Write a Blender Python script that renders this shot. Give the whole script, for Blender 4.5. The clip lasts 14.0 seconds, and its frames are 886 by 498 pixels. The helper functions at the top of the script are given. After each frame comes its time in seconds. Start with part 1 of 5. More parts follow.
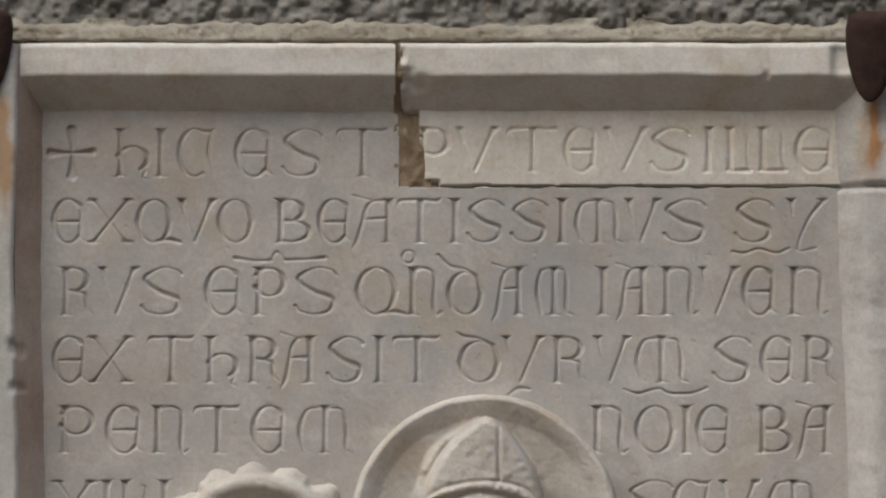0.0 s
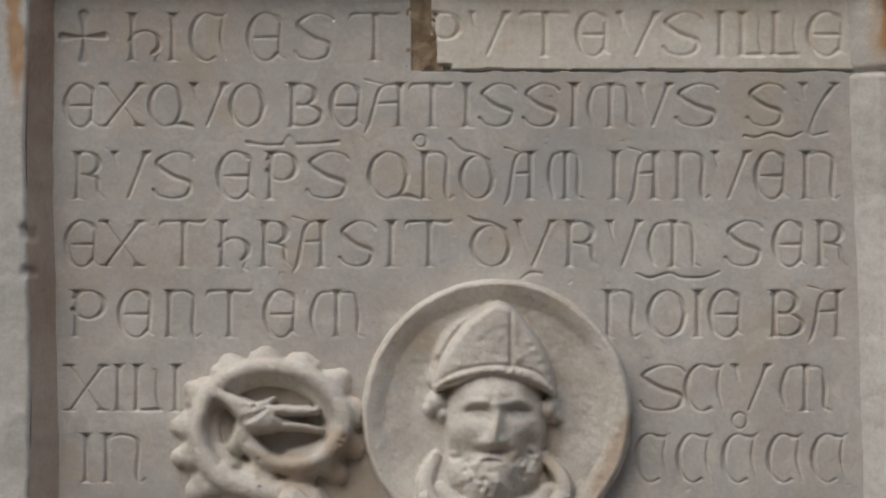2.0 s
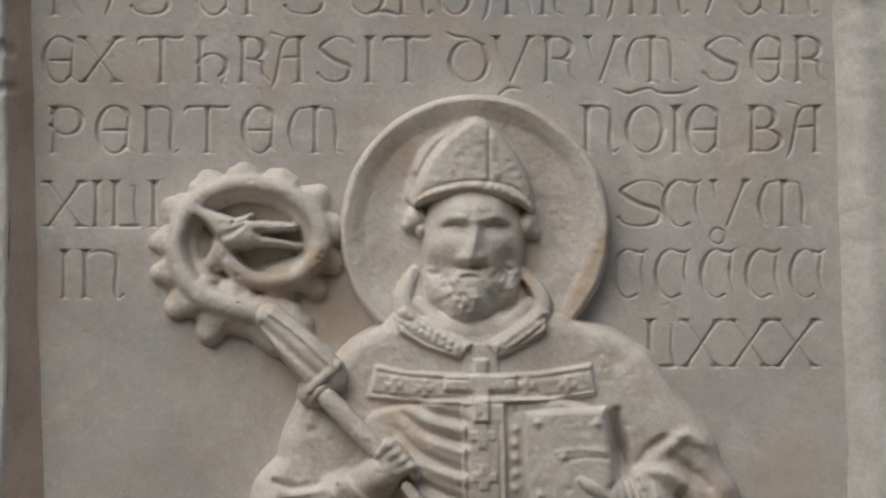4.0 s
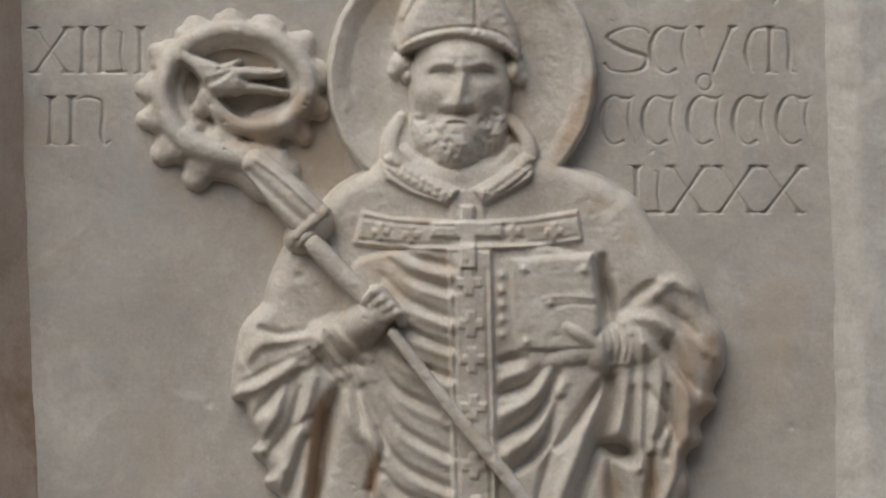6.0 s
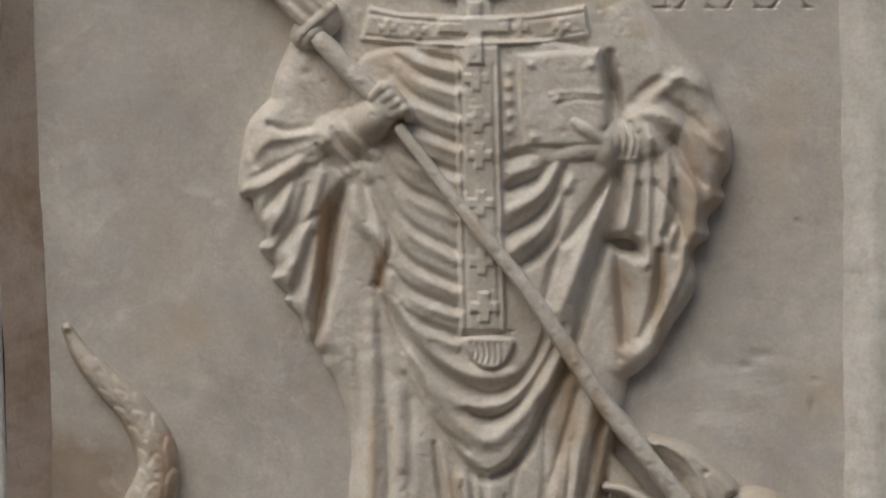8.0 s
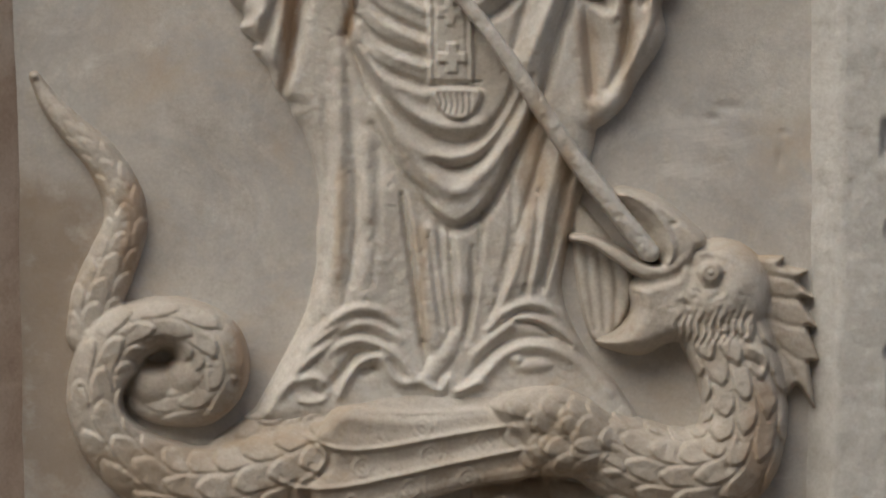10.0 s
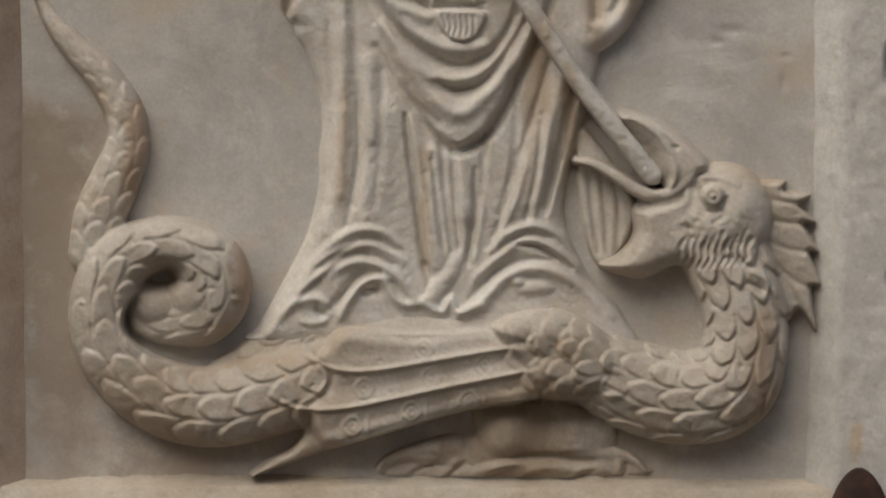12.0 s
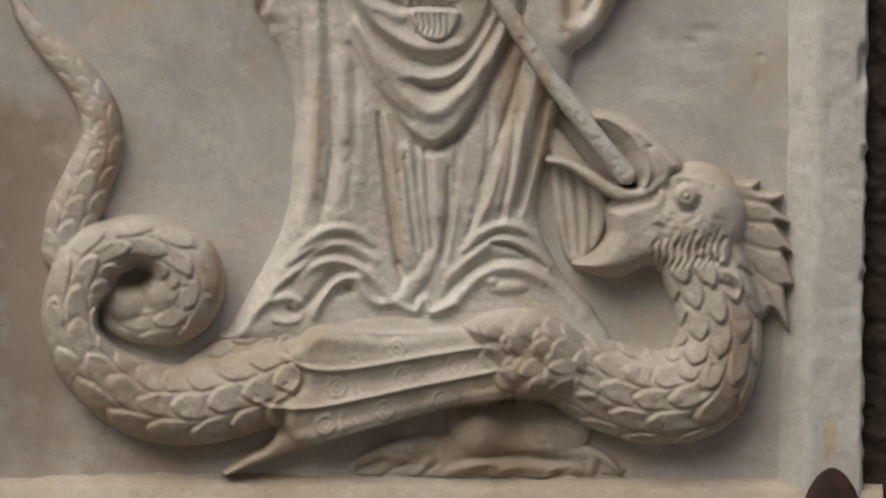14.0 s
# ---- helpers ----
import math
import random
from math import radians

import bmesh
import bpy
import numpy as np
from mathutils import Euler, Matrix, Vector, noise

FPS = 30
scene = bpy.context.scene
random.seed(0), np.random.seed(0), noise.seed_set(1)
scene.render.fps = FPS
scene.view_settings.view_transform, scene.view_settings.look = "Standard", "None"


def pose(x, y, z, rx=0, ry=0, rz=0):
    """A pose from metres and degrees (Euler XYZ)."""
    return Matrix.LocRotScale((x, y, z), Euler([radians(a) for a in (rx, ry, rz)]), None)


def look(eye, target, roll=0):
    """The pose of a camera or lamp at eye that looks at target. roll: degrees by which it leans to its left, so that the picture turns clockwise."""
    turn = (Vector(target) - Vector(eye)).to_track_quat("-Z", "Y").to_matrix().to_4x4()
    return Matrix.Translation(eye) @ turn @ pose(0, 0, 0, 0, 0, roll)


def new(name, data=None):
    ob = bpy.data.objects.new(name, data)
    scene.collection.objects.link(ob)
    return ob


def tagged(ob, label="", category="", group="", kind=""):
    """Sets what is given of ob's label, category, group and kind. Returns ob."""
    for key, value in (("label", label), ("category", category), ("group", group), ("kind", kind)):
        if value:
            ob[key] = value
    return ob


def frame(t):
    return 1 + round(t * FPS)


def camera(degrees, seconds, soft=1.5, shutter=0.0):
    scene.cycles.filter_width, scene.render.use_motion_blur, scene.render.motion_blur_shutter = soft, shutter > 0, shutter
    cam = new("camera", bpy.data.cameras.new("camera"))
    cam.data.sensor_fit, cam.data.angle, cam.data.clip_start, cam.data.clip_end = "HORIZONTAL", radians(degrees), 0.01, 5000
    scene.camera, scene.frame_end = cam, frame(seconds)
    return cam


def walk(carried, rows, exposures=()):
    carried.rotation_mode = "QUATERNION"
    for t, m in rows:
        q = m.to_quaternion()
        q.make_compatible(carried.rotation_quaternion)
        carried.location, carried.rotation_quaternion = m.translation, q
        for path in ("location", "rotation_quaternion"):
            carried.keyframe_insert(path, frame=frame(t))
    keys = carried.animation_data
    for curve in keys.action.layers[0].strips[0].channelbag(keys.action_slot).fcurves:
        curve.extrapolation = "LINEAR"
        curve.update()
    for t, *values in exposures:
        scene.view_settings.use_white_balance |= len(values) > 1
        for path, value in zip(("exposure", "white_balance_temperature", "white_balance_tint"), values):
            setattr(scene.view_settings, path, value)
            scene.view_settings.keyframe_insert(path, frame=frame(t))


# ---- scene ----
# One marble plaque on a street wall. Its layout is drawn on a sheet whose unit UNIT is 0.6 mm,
# u to the right and v down from the top; h is the height over the plaque's ground.
UNIT = 0.0006
LENS = 6.0
ZTOP = 2.5
EYE = ((834 - 784) * UNIT, -784 * UNIT / math.tan(radians(LENS / 2)), ZTOP - 1400 * UNIT)


def place(u, v, h=0.0):
    return ((u - 784) * UNIT, -h * UNIT, ZTOP - v * UNIT)


# ---- camera: a long lens that tilts down from one standpoint ----
cam = camera(LENS, 14.0, 2.0)
AIM = ((0, 0, 0, 0), (0.5, -9.7, 30.9, 0.02), (1, -18.9, 75.7, 0.04), (1.5, -21.5, 133.4, 0.03), (2, -21.4, 205.5, 0.01), (2.5, -15, 286.1, 0), (3, -3.1, 373.8, -0.05),
       (3.2, 1.5, 410.8, -0.06), (4.2, 19.5, 558, -0.05), (5.3, 28.2, 701, -0.05), (5.5, 31.5, 729, -0.05), (6, 40.8, 804.1, -0.04), (6.5, 42.1, 893, -0.07), (7, 30.2, 987.7, -0.14), (7.5, 22.6, 1077, -0.16),
       (8, 27.3, 1165.3, -0.15), (8.5, 36.8, 1257.8, -0.16), (9, 53.8, 1369.6, -0.15), (9.2, 62.5, 1421.6, -0.15), (9.8, 81, 1565, 0.05), (10.5, 86, 1692, 0.38), (11.3, 78.1, 1742, 0.54), (11.5, 76, 1745, 0.55), (12, 81, 1746.1, 0.54),
       (12.5, 93.5, 1742.9, 0.53), (13, 105.4, 1737.4, 0.56), (13.5, 116.2, 1736.8, 0.6), (14, 128.2, 1747, 0.68))
walk(cam, [(t, look(EYE, place(784 + a, 441 + b), roll)) for t, a, b, roll in AIM],
     exposures=((0, 0.40, 6210, 7), (3, 0.31, 6180, 7), (7.5, 0.37, 6330, 6.5), (11.5, 0.37, 6510, 6.5), (14, 0.45, 6510, 6.5)))

# ---- light: a bright overcast street, the open sky up to one side ----
world = bpy.data.worlds.new("sky")
scene.world = world
world.use_nodes = True
sky = world.node_tree.nodes.new("ShaderNodeTexSky")
sky.sky_type, sky.sun_disc = "NISHITA", False
sky.sun_elevation, sky.sun_rotation = radians(48), radians(215)
sky.dust_density, sky.ozone_density = 4.0, 0.6
world.node_tree.links.new(sky.outputs[0], world.node_tree.nodes["Background"].inputs[0])
world.node_tree.nodes["Background"].inputs[1].default_value = 0.081
sun = new("sun", bpy.data.lights.new("sun", "SUN"))
sun.data.energy, sun.data.angle, sun.data.color = 1.25, radians(55), (1, 0.95, 0.88)
sun.matrix_world = look((-1.9, -2.5, 4.7), (0, 0, 0))


# ---- materials ----
def material(name, tones, scale, rough=0.6, bump=0.3, grain=900.0, vein=None, patches=(), metal=0.0, streaks=(), glow=0.0):
    """Mottled stone or metal: tones from dark to light, in large clouds and fine grain; vein: colour and strength;
    patches: (colour, scale, threshold, strength); streaks: lines of rust, stain and painted shade.
    """
    m = bpy.data.materials.new(name)
    m.use_nodes = True
    nt = m.node_tree
    N, L = nt.nodes, nt.links
    bsdf = N["Principled BSDF"]
    co = N.new("ShaderNodeTexCoord")

    def noise_tex(s, detail=6.0, r=0.6, distort=0.0):
        n = N.new("ShaderNodeTexNoise")
        n.inputs["Scale"].default_value, n.inputs["Detail"].default_value = s, detail
        n.inputs["Roughness"].default_value, n.inputs["Distortion"].default_value = r, distort
        L.new(co.outputs["Object"], n.inputs["Vector"])
        return n

    def ramp(src, stops):
        r = N.new("ShaderNodeValToRGB")
        while len(r.color_ramp.elements) < len(stops):
            r.color_ramp.elements.new(0.5)
        for e, (p, c) in zip(r.color_ramp.elements, stops):
            e.position, e.color = p, (*c, 1)
        L.new(src, r.inputs[0])
        return r.outputs[0]

    def mix(f, a, b, kind="MIX"):
        x = N.new("ShaderNodeMix")
        x.data_type, x.blend_type = "RGBA", kind
        if isinstance(f, float):
            x.inputs[0].default_value = f
        else:
            L.new(f, x.inputs[0])
        for sock, val in ((x.inputs[6], a), (x.inputs[7], b)):
            if isinstance(val, tuple):
                sock.default_value = (*val, 1)
            else:
                L.new(val, sock)
        return x.outputs[2]

    k = len(tones) - 1
    col = ramp(noise_tex(scale, 8, 0.65, 0.4).outputs[0], [(0.3 + 0.4 * i / k, c) for i, c in enumerate(tones)])
    fine = ramp(noise_tex(grain * 0.25, 4, 0.7).outputs[0], [(0.3, (0.80, 0.79, 0.77)), (0.7, (1.0, 1.0, 1.0))])
    col = mix(0.8, col, fine, "MULTIPLY")
    mottle = ramp(noise_tex(scale * 7, 7, 0.7, 0.3).outputs[0], [(0.32, (0.84, 0.815, 0.785)), (0.5, (0.97, 0.965, 0.96)), (0.68, (1.0, 1.0, 1.0))])
    col = mix(0.85, col, mottle, "MULTIPLY")
    if vein:
        v = ramp(noise_tex(scale * 0.8, 7, 0.7, 0.7).outputs[0], [(0.45, (0, 0, 0)), (0.5, (vein[1],) * 3), (0.56, (0, 0, 0))])
        col = mix(v, col, vein[0])
    for colour, s, edge, strength in patches:
        f = ramp(noise_tex(s, 7, 0.7, 0.6).outputs[0], [(edge, (0, 0, 0)), (min(edge + 0.14, 1), (strength,) * 3)])
        col = mix(f, col, colour)
    if streaks:
        wave = noise_tex(30.0, 5, 0.65)
        split = N.new("ShaderNodeSeparateXYZ")
        L.new(co.outputs["Object"], split.inputs[0])

        def calc(kind, a, b):
            x = N.new("ShaderNodeMath")
            x.operation = kind
            for sock, val in zip(x.inputs, (a, b)):
                if isinstance(val, (int, float)):
                    sock.default_value = val
                else:
                    L.new(val, sock)
            return x.outputs[0]

        for (u0, v0), (u1, v1), half, colour, strength in streaks:
            a, b = place(u0, v0), place(u1, v1)
            down = calc("DIVIDE", calc("SUBTRACT", a[2], split.outputs[2]), a[2] - b[2])
            axis = calc("ADD", a[0], calc("MULTIPLY", down, b[0] - a[0]))
            off = calc("DIVIDE", calc("ABSOLUTE", calc("SUBTRACT", split.outputs[0], axis), 0), half * UNIT)
            off = calc("ADD", off, calc("MULTIPLY", calc("SUBTRACT", wave.outputs[0], 0.5), 2.2))
            ends = calc("MULTIPLY", calc("MINIMUM", calc("MULTIPLY", down, 8), 1), calc("MINIMUM", calc("MULTIPLY", calc("SUBTRACT", 1, down), 2.2), 1))
            f = calc("MULTIPLY", calc("MAXIMUM", calc("SUBTRACT", 1, off), 0), calc("MAXIMUM", ends, 0))
            f = calc("MINIMUM", calc("MULTIPLY", f, 1.6 * strength), strength)
            col = mix(f, col, colour)
    L.new(col, bsdf.inputs["Base Color"])
    bsdf.inputs["Roughness"].default_value, bsdf.inputs["Metallic"].default_value = rough, metal
    bsdf.inputs["Specular IOR Level"].default_value = 0.3
    if glow:  # light that seeps into the stone
        bsdf.inputs["Subsurface Weight"].default_value, bsdf.inputs["Subsurface Scale"].default_value = glow, 0.004
        bsdf.inputs["Subsurface Radius"].default_value = (1.0, 0.6, 0.35)
    b1 = N.new("ShaderNodeBump")
    b1.inputs["Strength"].default_value, b1.inputs["Distance"].default_value = bump, 0.002
    L.new(noise_tex(grain * 0.12, 8, 0.72).outputs[0], b1.inputs["Height"])
    b2 = N.new("ShaderNodeBump")
    b2.inputs["Strength"].default_value, b2.inputs["Distance"].default_value = bump * 0.8, 0.0006
    L.new(noise_tex(grain, 3, 0.6).outputs[0], b2.inputs["Height"])
    L.new(b1.outputs[0], b2.inputs["Normal"])
    L.new(b2.outputs[0], bsdf.inputs["Normal"])
    return m


MARBLE = material("weathered_marble", [(0.47, 0.43, 0.385), (0.58, 0.545, 0.50), (0.67, 0.64, 0.595)], 6.0, 0.6, 0.38,
                  vein=((0.40, 0.395, 0.395), 0.35), patches=(((0.50, 0.40, 0.29), 5.0, 0.53, 0.6), ((0.41, 0.41, 0.42), 4.0, 0.54, 0.6), ((0.44, 0.41, 0.38), 13.0, 0.57, 0.5), ((0.74, 0.71, 0.66), 9.0, 0.56, 0.6), ((0.22, 0.19, 0.17), 160.0, 0.72, 0.5)), glow=0.15,
                  # Round the crook, lower left and below the dragon: stain mixed with painted shade.
                  streaks=(((590, 990), (640, 1200), 70, (0.36, 0.29, 0.21), 0.65), ((470, 850), (480, 1010), 110, (0.40, 0.32, 0.24), 0.6), ((150, 1900), (215, 2720), 150, (0.28, 0.21, 0.15), 0.7), ((430, 2420), (430, 2690), 150, (0.34, 0.26, 0.19), 0.55), ((1200, 2480), (1200, 2690), 140, (0.38, 0.30, 0.22), 0.5), ((540, 1000), (560, 1290), 70, (0.48, 0.37, 0.26), 0.4),
                           ((1420, 1280), (1400, 1560), 60, (0.52, 0.41, 0.29), 0.28), ((320, 1500), (300, 1900), 80, (0.50, 0.41, 0.31), 0.25)))
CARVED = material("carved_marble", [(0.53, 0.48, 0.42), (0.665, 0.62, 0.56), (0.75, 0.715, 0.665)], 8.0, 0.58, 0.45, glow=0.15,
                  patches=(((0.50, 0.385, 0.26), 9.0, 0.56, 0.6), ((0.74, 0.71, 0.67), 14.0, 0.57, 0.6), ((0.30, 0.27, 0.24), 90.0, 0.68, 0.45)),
                  # Brown lines in folds, crook and halo rim: stain plus painted crevice shade.
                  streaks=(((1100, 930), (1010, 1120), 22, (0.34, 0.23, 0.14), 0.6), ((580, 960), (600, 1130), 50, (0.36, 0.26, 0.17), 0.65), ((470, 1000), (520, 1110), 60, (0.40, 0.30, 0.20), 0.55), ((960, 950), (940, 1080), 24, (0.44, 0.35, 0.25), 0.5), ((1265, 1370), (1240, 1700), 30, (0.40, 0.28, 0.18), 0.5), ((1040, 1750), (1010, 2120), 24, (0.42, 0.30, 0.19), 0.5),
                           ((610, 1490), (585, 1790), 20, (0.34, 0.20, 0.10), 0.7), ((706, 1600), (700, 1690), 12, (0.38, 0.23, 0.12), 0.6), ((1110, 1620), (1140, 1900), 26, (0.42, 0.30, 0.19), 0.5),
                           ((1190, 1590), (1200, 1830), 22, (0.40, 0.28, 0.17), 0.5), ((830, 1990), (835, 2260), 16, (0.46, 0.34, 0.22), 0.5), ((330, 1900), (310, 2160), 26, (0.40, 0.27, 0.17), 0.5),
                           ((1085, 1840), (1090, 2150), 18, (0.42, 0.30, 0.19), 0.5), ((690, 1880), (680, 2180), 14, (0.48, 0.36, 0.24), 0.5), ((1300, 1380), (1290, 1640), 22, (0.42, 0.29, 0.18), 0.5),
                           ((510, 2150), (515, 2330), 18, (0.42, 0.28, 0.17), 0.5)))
BEAST = material("brown_patina_shade_marble", [(0.42, 0.355, 0.285), (0.53, 0.475, 0.41), (0.62, 0.575, 0.515)], 8.0, 0.58, 0.45, glow=0.15,
                 patches=(((0.40, 0.30, 0.20), 7.0, 0.52, 0.6), ((0.68, 0.64, 0.58), 12.0, 0.58, 0.6), ((0.26, 0.21, 0.17), 80.0, 0.66, 0.5)),
                 # Streaks darken the undersides, tail and neck edge: painted shade over the patina.
                 streaks=(((330, 1900), (310, 2160), 26, (0.36, 0.23, 0.14), 0.6), ((330, 2380), (340, 2640), 170, (0.33, 0.24, 0.16), 0.55), ((620, 2440), (620, 2680), 150, (0.36, 0.27, 0.19), 0.5), ((1000, 2400), (1010, 2680), 150, (0.32, 0.23, 0.15), 0.55),
                          ((1440, 2260), (1420, 2560), 40, (0.38, 0.26, 0.17), 0.5), ((510, 2150), (515, 2330), 22, (0.36, 0.23, 0.14), 0.6)))
WORN = material("worn_cream_marble", [(0.42, 0.34, 0.25), (0.54, 0.465, 0.375), (0.64, 0.58, 0.49)], 9.0, 0.6, 0.7, glow=0.1,
                patches=(((0.30, 0.21, 0.13), 12.0, 0.58, 0.6), ((0.50, 0.48, 0.45), 7.0, 0.56, 0.5)))
CREAM = material("cream_white_marble", [(0.72, 0.65, 0.55), (0.81, 0.76, 0.68), (0.84, 0.80, 0.74)], 8.0, 0.5, 0.3, glow=0.15,
                 patches=(((0.68, 0.54, 0.36), 9.0, 0.56, 0.5),))
CLEAN = material("clean_marble", [(0.66, 0.61, 0.54), (0.78, 0.745, 0.685), (0.83, 0.80, 0.75)], 8.0, 0.55, 0.45, glow=0.15,
                 patches=(((0.58, 0.44, 0.28), 9.0, 0.55, 0.55), ((0.52, 0.50, 0.48), 20.0, 0.6, 0.4)))
# Browner tones, used only on the left inner slope of the frame.
EDGE = material("brown_marble", [(0.47, 0.345, 0.265), (0.58, 0.46, 0.37), (0.65, 0.55, 0.46)], 8.0, 0.6, 0.35,
                patches=(((0.30, 0.19, 0.11), 6.0, 0.56, 0.6), ((0.58, 0.55, 0.50), 12.0, 0.62, 0.5)))
PALE = material("grey_white_marble", [(0.52, 0.50, 0.465), (0.62, 0.60, 0.565), (0.70, 0.68, 0.645)], 10.0, 0.6, 0.6, glow=0.1,
                patches=(((0.50, 0.40, 0.28), 8.0, 0.62, 0.5), ((0.33, 0.31, 0.29), 60.0, 0.66, 0.5)),
                streaks=(((1549, 165), (1543, 335), 17, (0.46, 0.20, 0.05), 0.85), ((1530, 200), (1525, 340), 20, (0.45, 0.30, 0.16), 0.5), ((4, 165), (14, 420), 20, (0.42, 0.23, 0.09), 0.75), ((1600, 2480), (1596, 2570), 16, (0.5, 0.3, 0.1), 0.4)))
MORTAR = material("lime_mortar", [(0.30, 0.26, 0.20), (0.42, 0.38, 0.31), (0.50, 0.47, 0.40)], 14.0, 0.9, 0.9, 700.0,
                  patches=(((0.13, 0.11, 0.09), 150.0, 0.58, 0.9),))
BROWN = material("brown_filler", [(0.22, 0.15, 0.10), (0.36, 0.27, 0.18), (0.46, 0.37, 0.26)], 26.0, 0.9, 1.0, 700.0)
RUBBLE = material("rough_grey_stone", [(0.13, 0.12, 0.11), (0.25, 0.235, 0.215), (0.36, 0.34, 0.31)], 22.0, 0.9, 1.0, 600.0,
                  patches=(((0.06, 0.055, 0.05), 45.0, 0.62, 0.8), ((0.38, 0.30, 0.2), 10.0, 0.60, 0.6), ((0.48, 0.46, 0.43), 30.0, 0.60, 0.6)))
IRON = material("rusted_iron", [(0.024, 0.014, 0.011), (0.048, 0.024, 0.017), (0.085, 0.04, 0.024)], 40.0, 0.75, 0.7, 800.0)
UMBER = material("dark_brown_stone", [(0.03, 0.021, 0.015), (0.055, 0.04, 0.03), (0.085, 0.065, 0.05)], 18.0, 0.9, 1.0, 600.0)
# Ochre picked for the warm light thrown back by the added wall.
OCHRE = material("ochre_bounce", [(0.42, 0.29, 0.17), (0.52, 0.38, 0.24), (0.58, 0.45, 0.31)], 1.5, 0.9, 0.3, 60.0)
PAVING = material("dark_paving", [(0.09, 0.078, 0.064), (0.14, 0.12, 0.10), (0.19, 0.165, 0.135)], 3.0, 0.85, 0.5, 200.0)


# ---- carving tools: height fields worked with strokes ----
def cloud(shape, cells, seed):
    """Smooth random field in -1..1, with about that many cells across."""
    rng = np.random.default_rng(seed)
    ny, nx = max(2, int(cells * shape[0] / shape[1])) + 3, int(cells) + 3
    g = rng.uniform(-1, 1, (ny, nx))
    y, x = np.linspace(0, ny - 2.001, shape[0]), np.linspace(0, nx - 2.001, shape[1])
    yi, xi = y.astype(int), x.astype(int)
    fy, fx = (y - yi)[:, None], (x - xi)[None]
    fy, fx = fy * fy * (3 - 2 * fy), fx * fx * (3 - 2 * fx)
    a, b = g[yi][:, xi], g[yi][:, xi + 1]
    c, d = g[yi + 1][:, xi], g[yi + 1][:, xi + 1]
    return (a * (1 - fx) + b * fx) * (1 - fy) + (c * (1 - fx) + d * fx) * fy


def spline(pts, n=7):
    """A smooth line through rows of (u, v, ...), as an array."""
    p = np.array(pts, float)
    if len(p) == 2:
        return np.array([p[0] + (p[1] - p[0]) * i / 3 for i in range(4)])
    q = np.vstack((2 * p[0] - p[1], p, 2 * p[-1] - p[-2]))
    out = []
    for i in range(1, len(q) - 2):
        for t in np.arange(n) / n:
            out.append(0.5 * (2 * q[i] + (q[i + 1] - q[i - 1]) * t + (2 * q[i - 1] - 5 * q[i] + 4 * q[i + 1] - q[i + 2]) * t * t
                              + (3 * q[i] - q[i - 1] - 3 * q[i + 1] + q[i + 2]) * t ** 3))
    return np.array(out + [p[-1]])


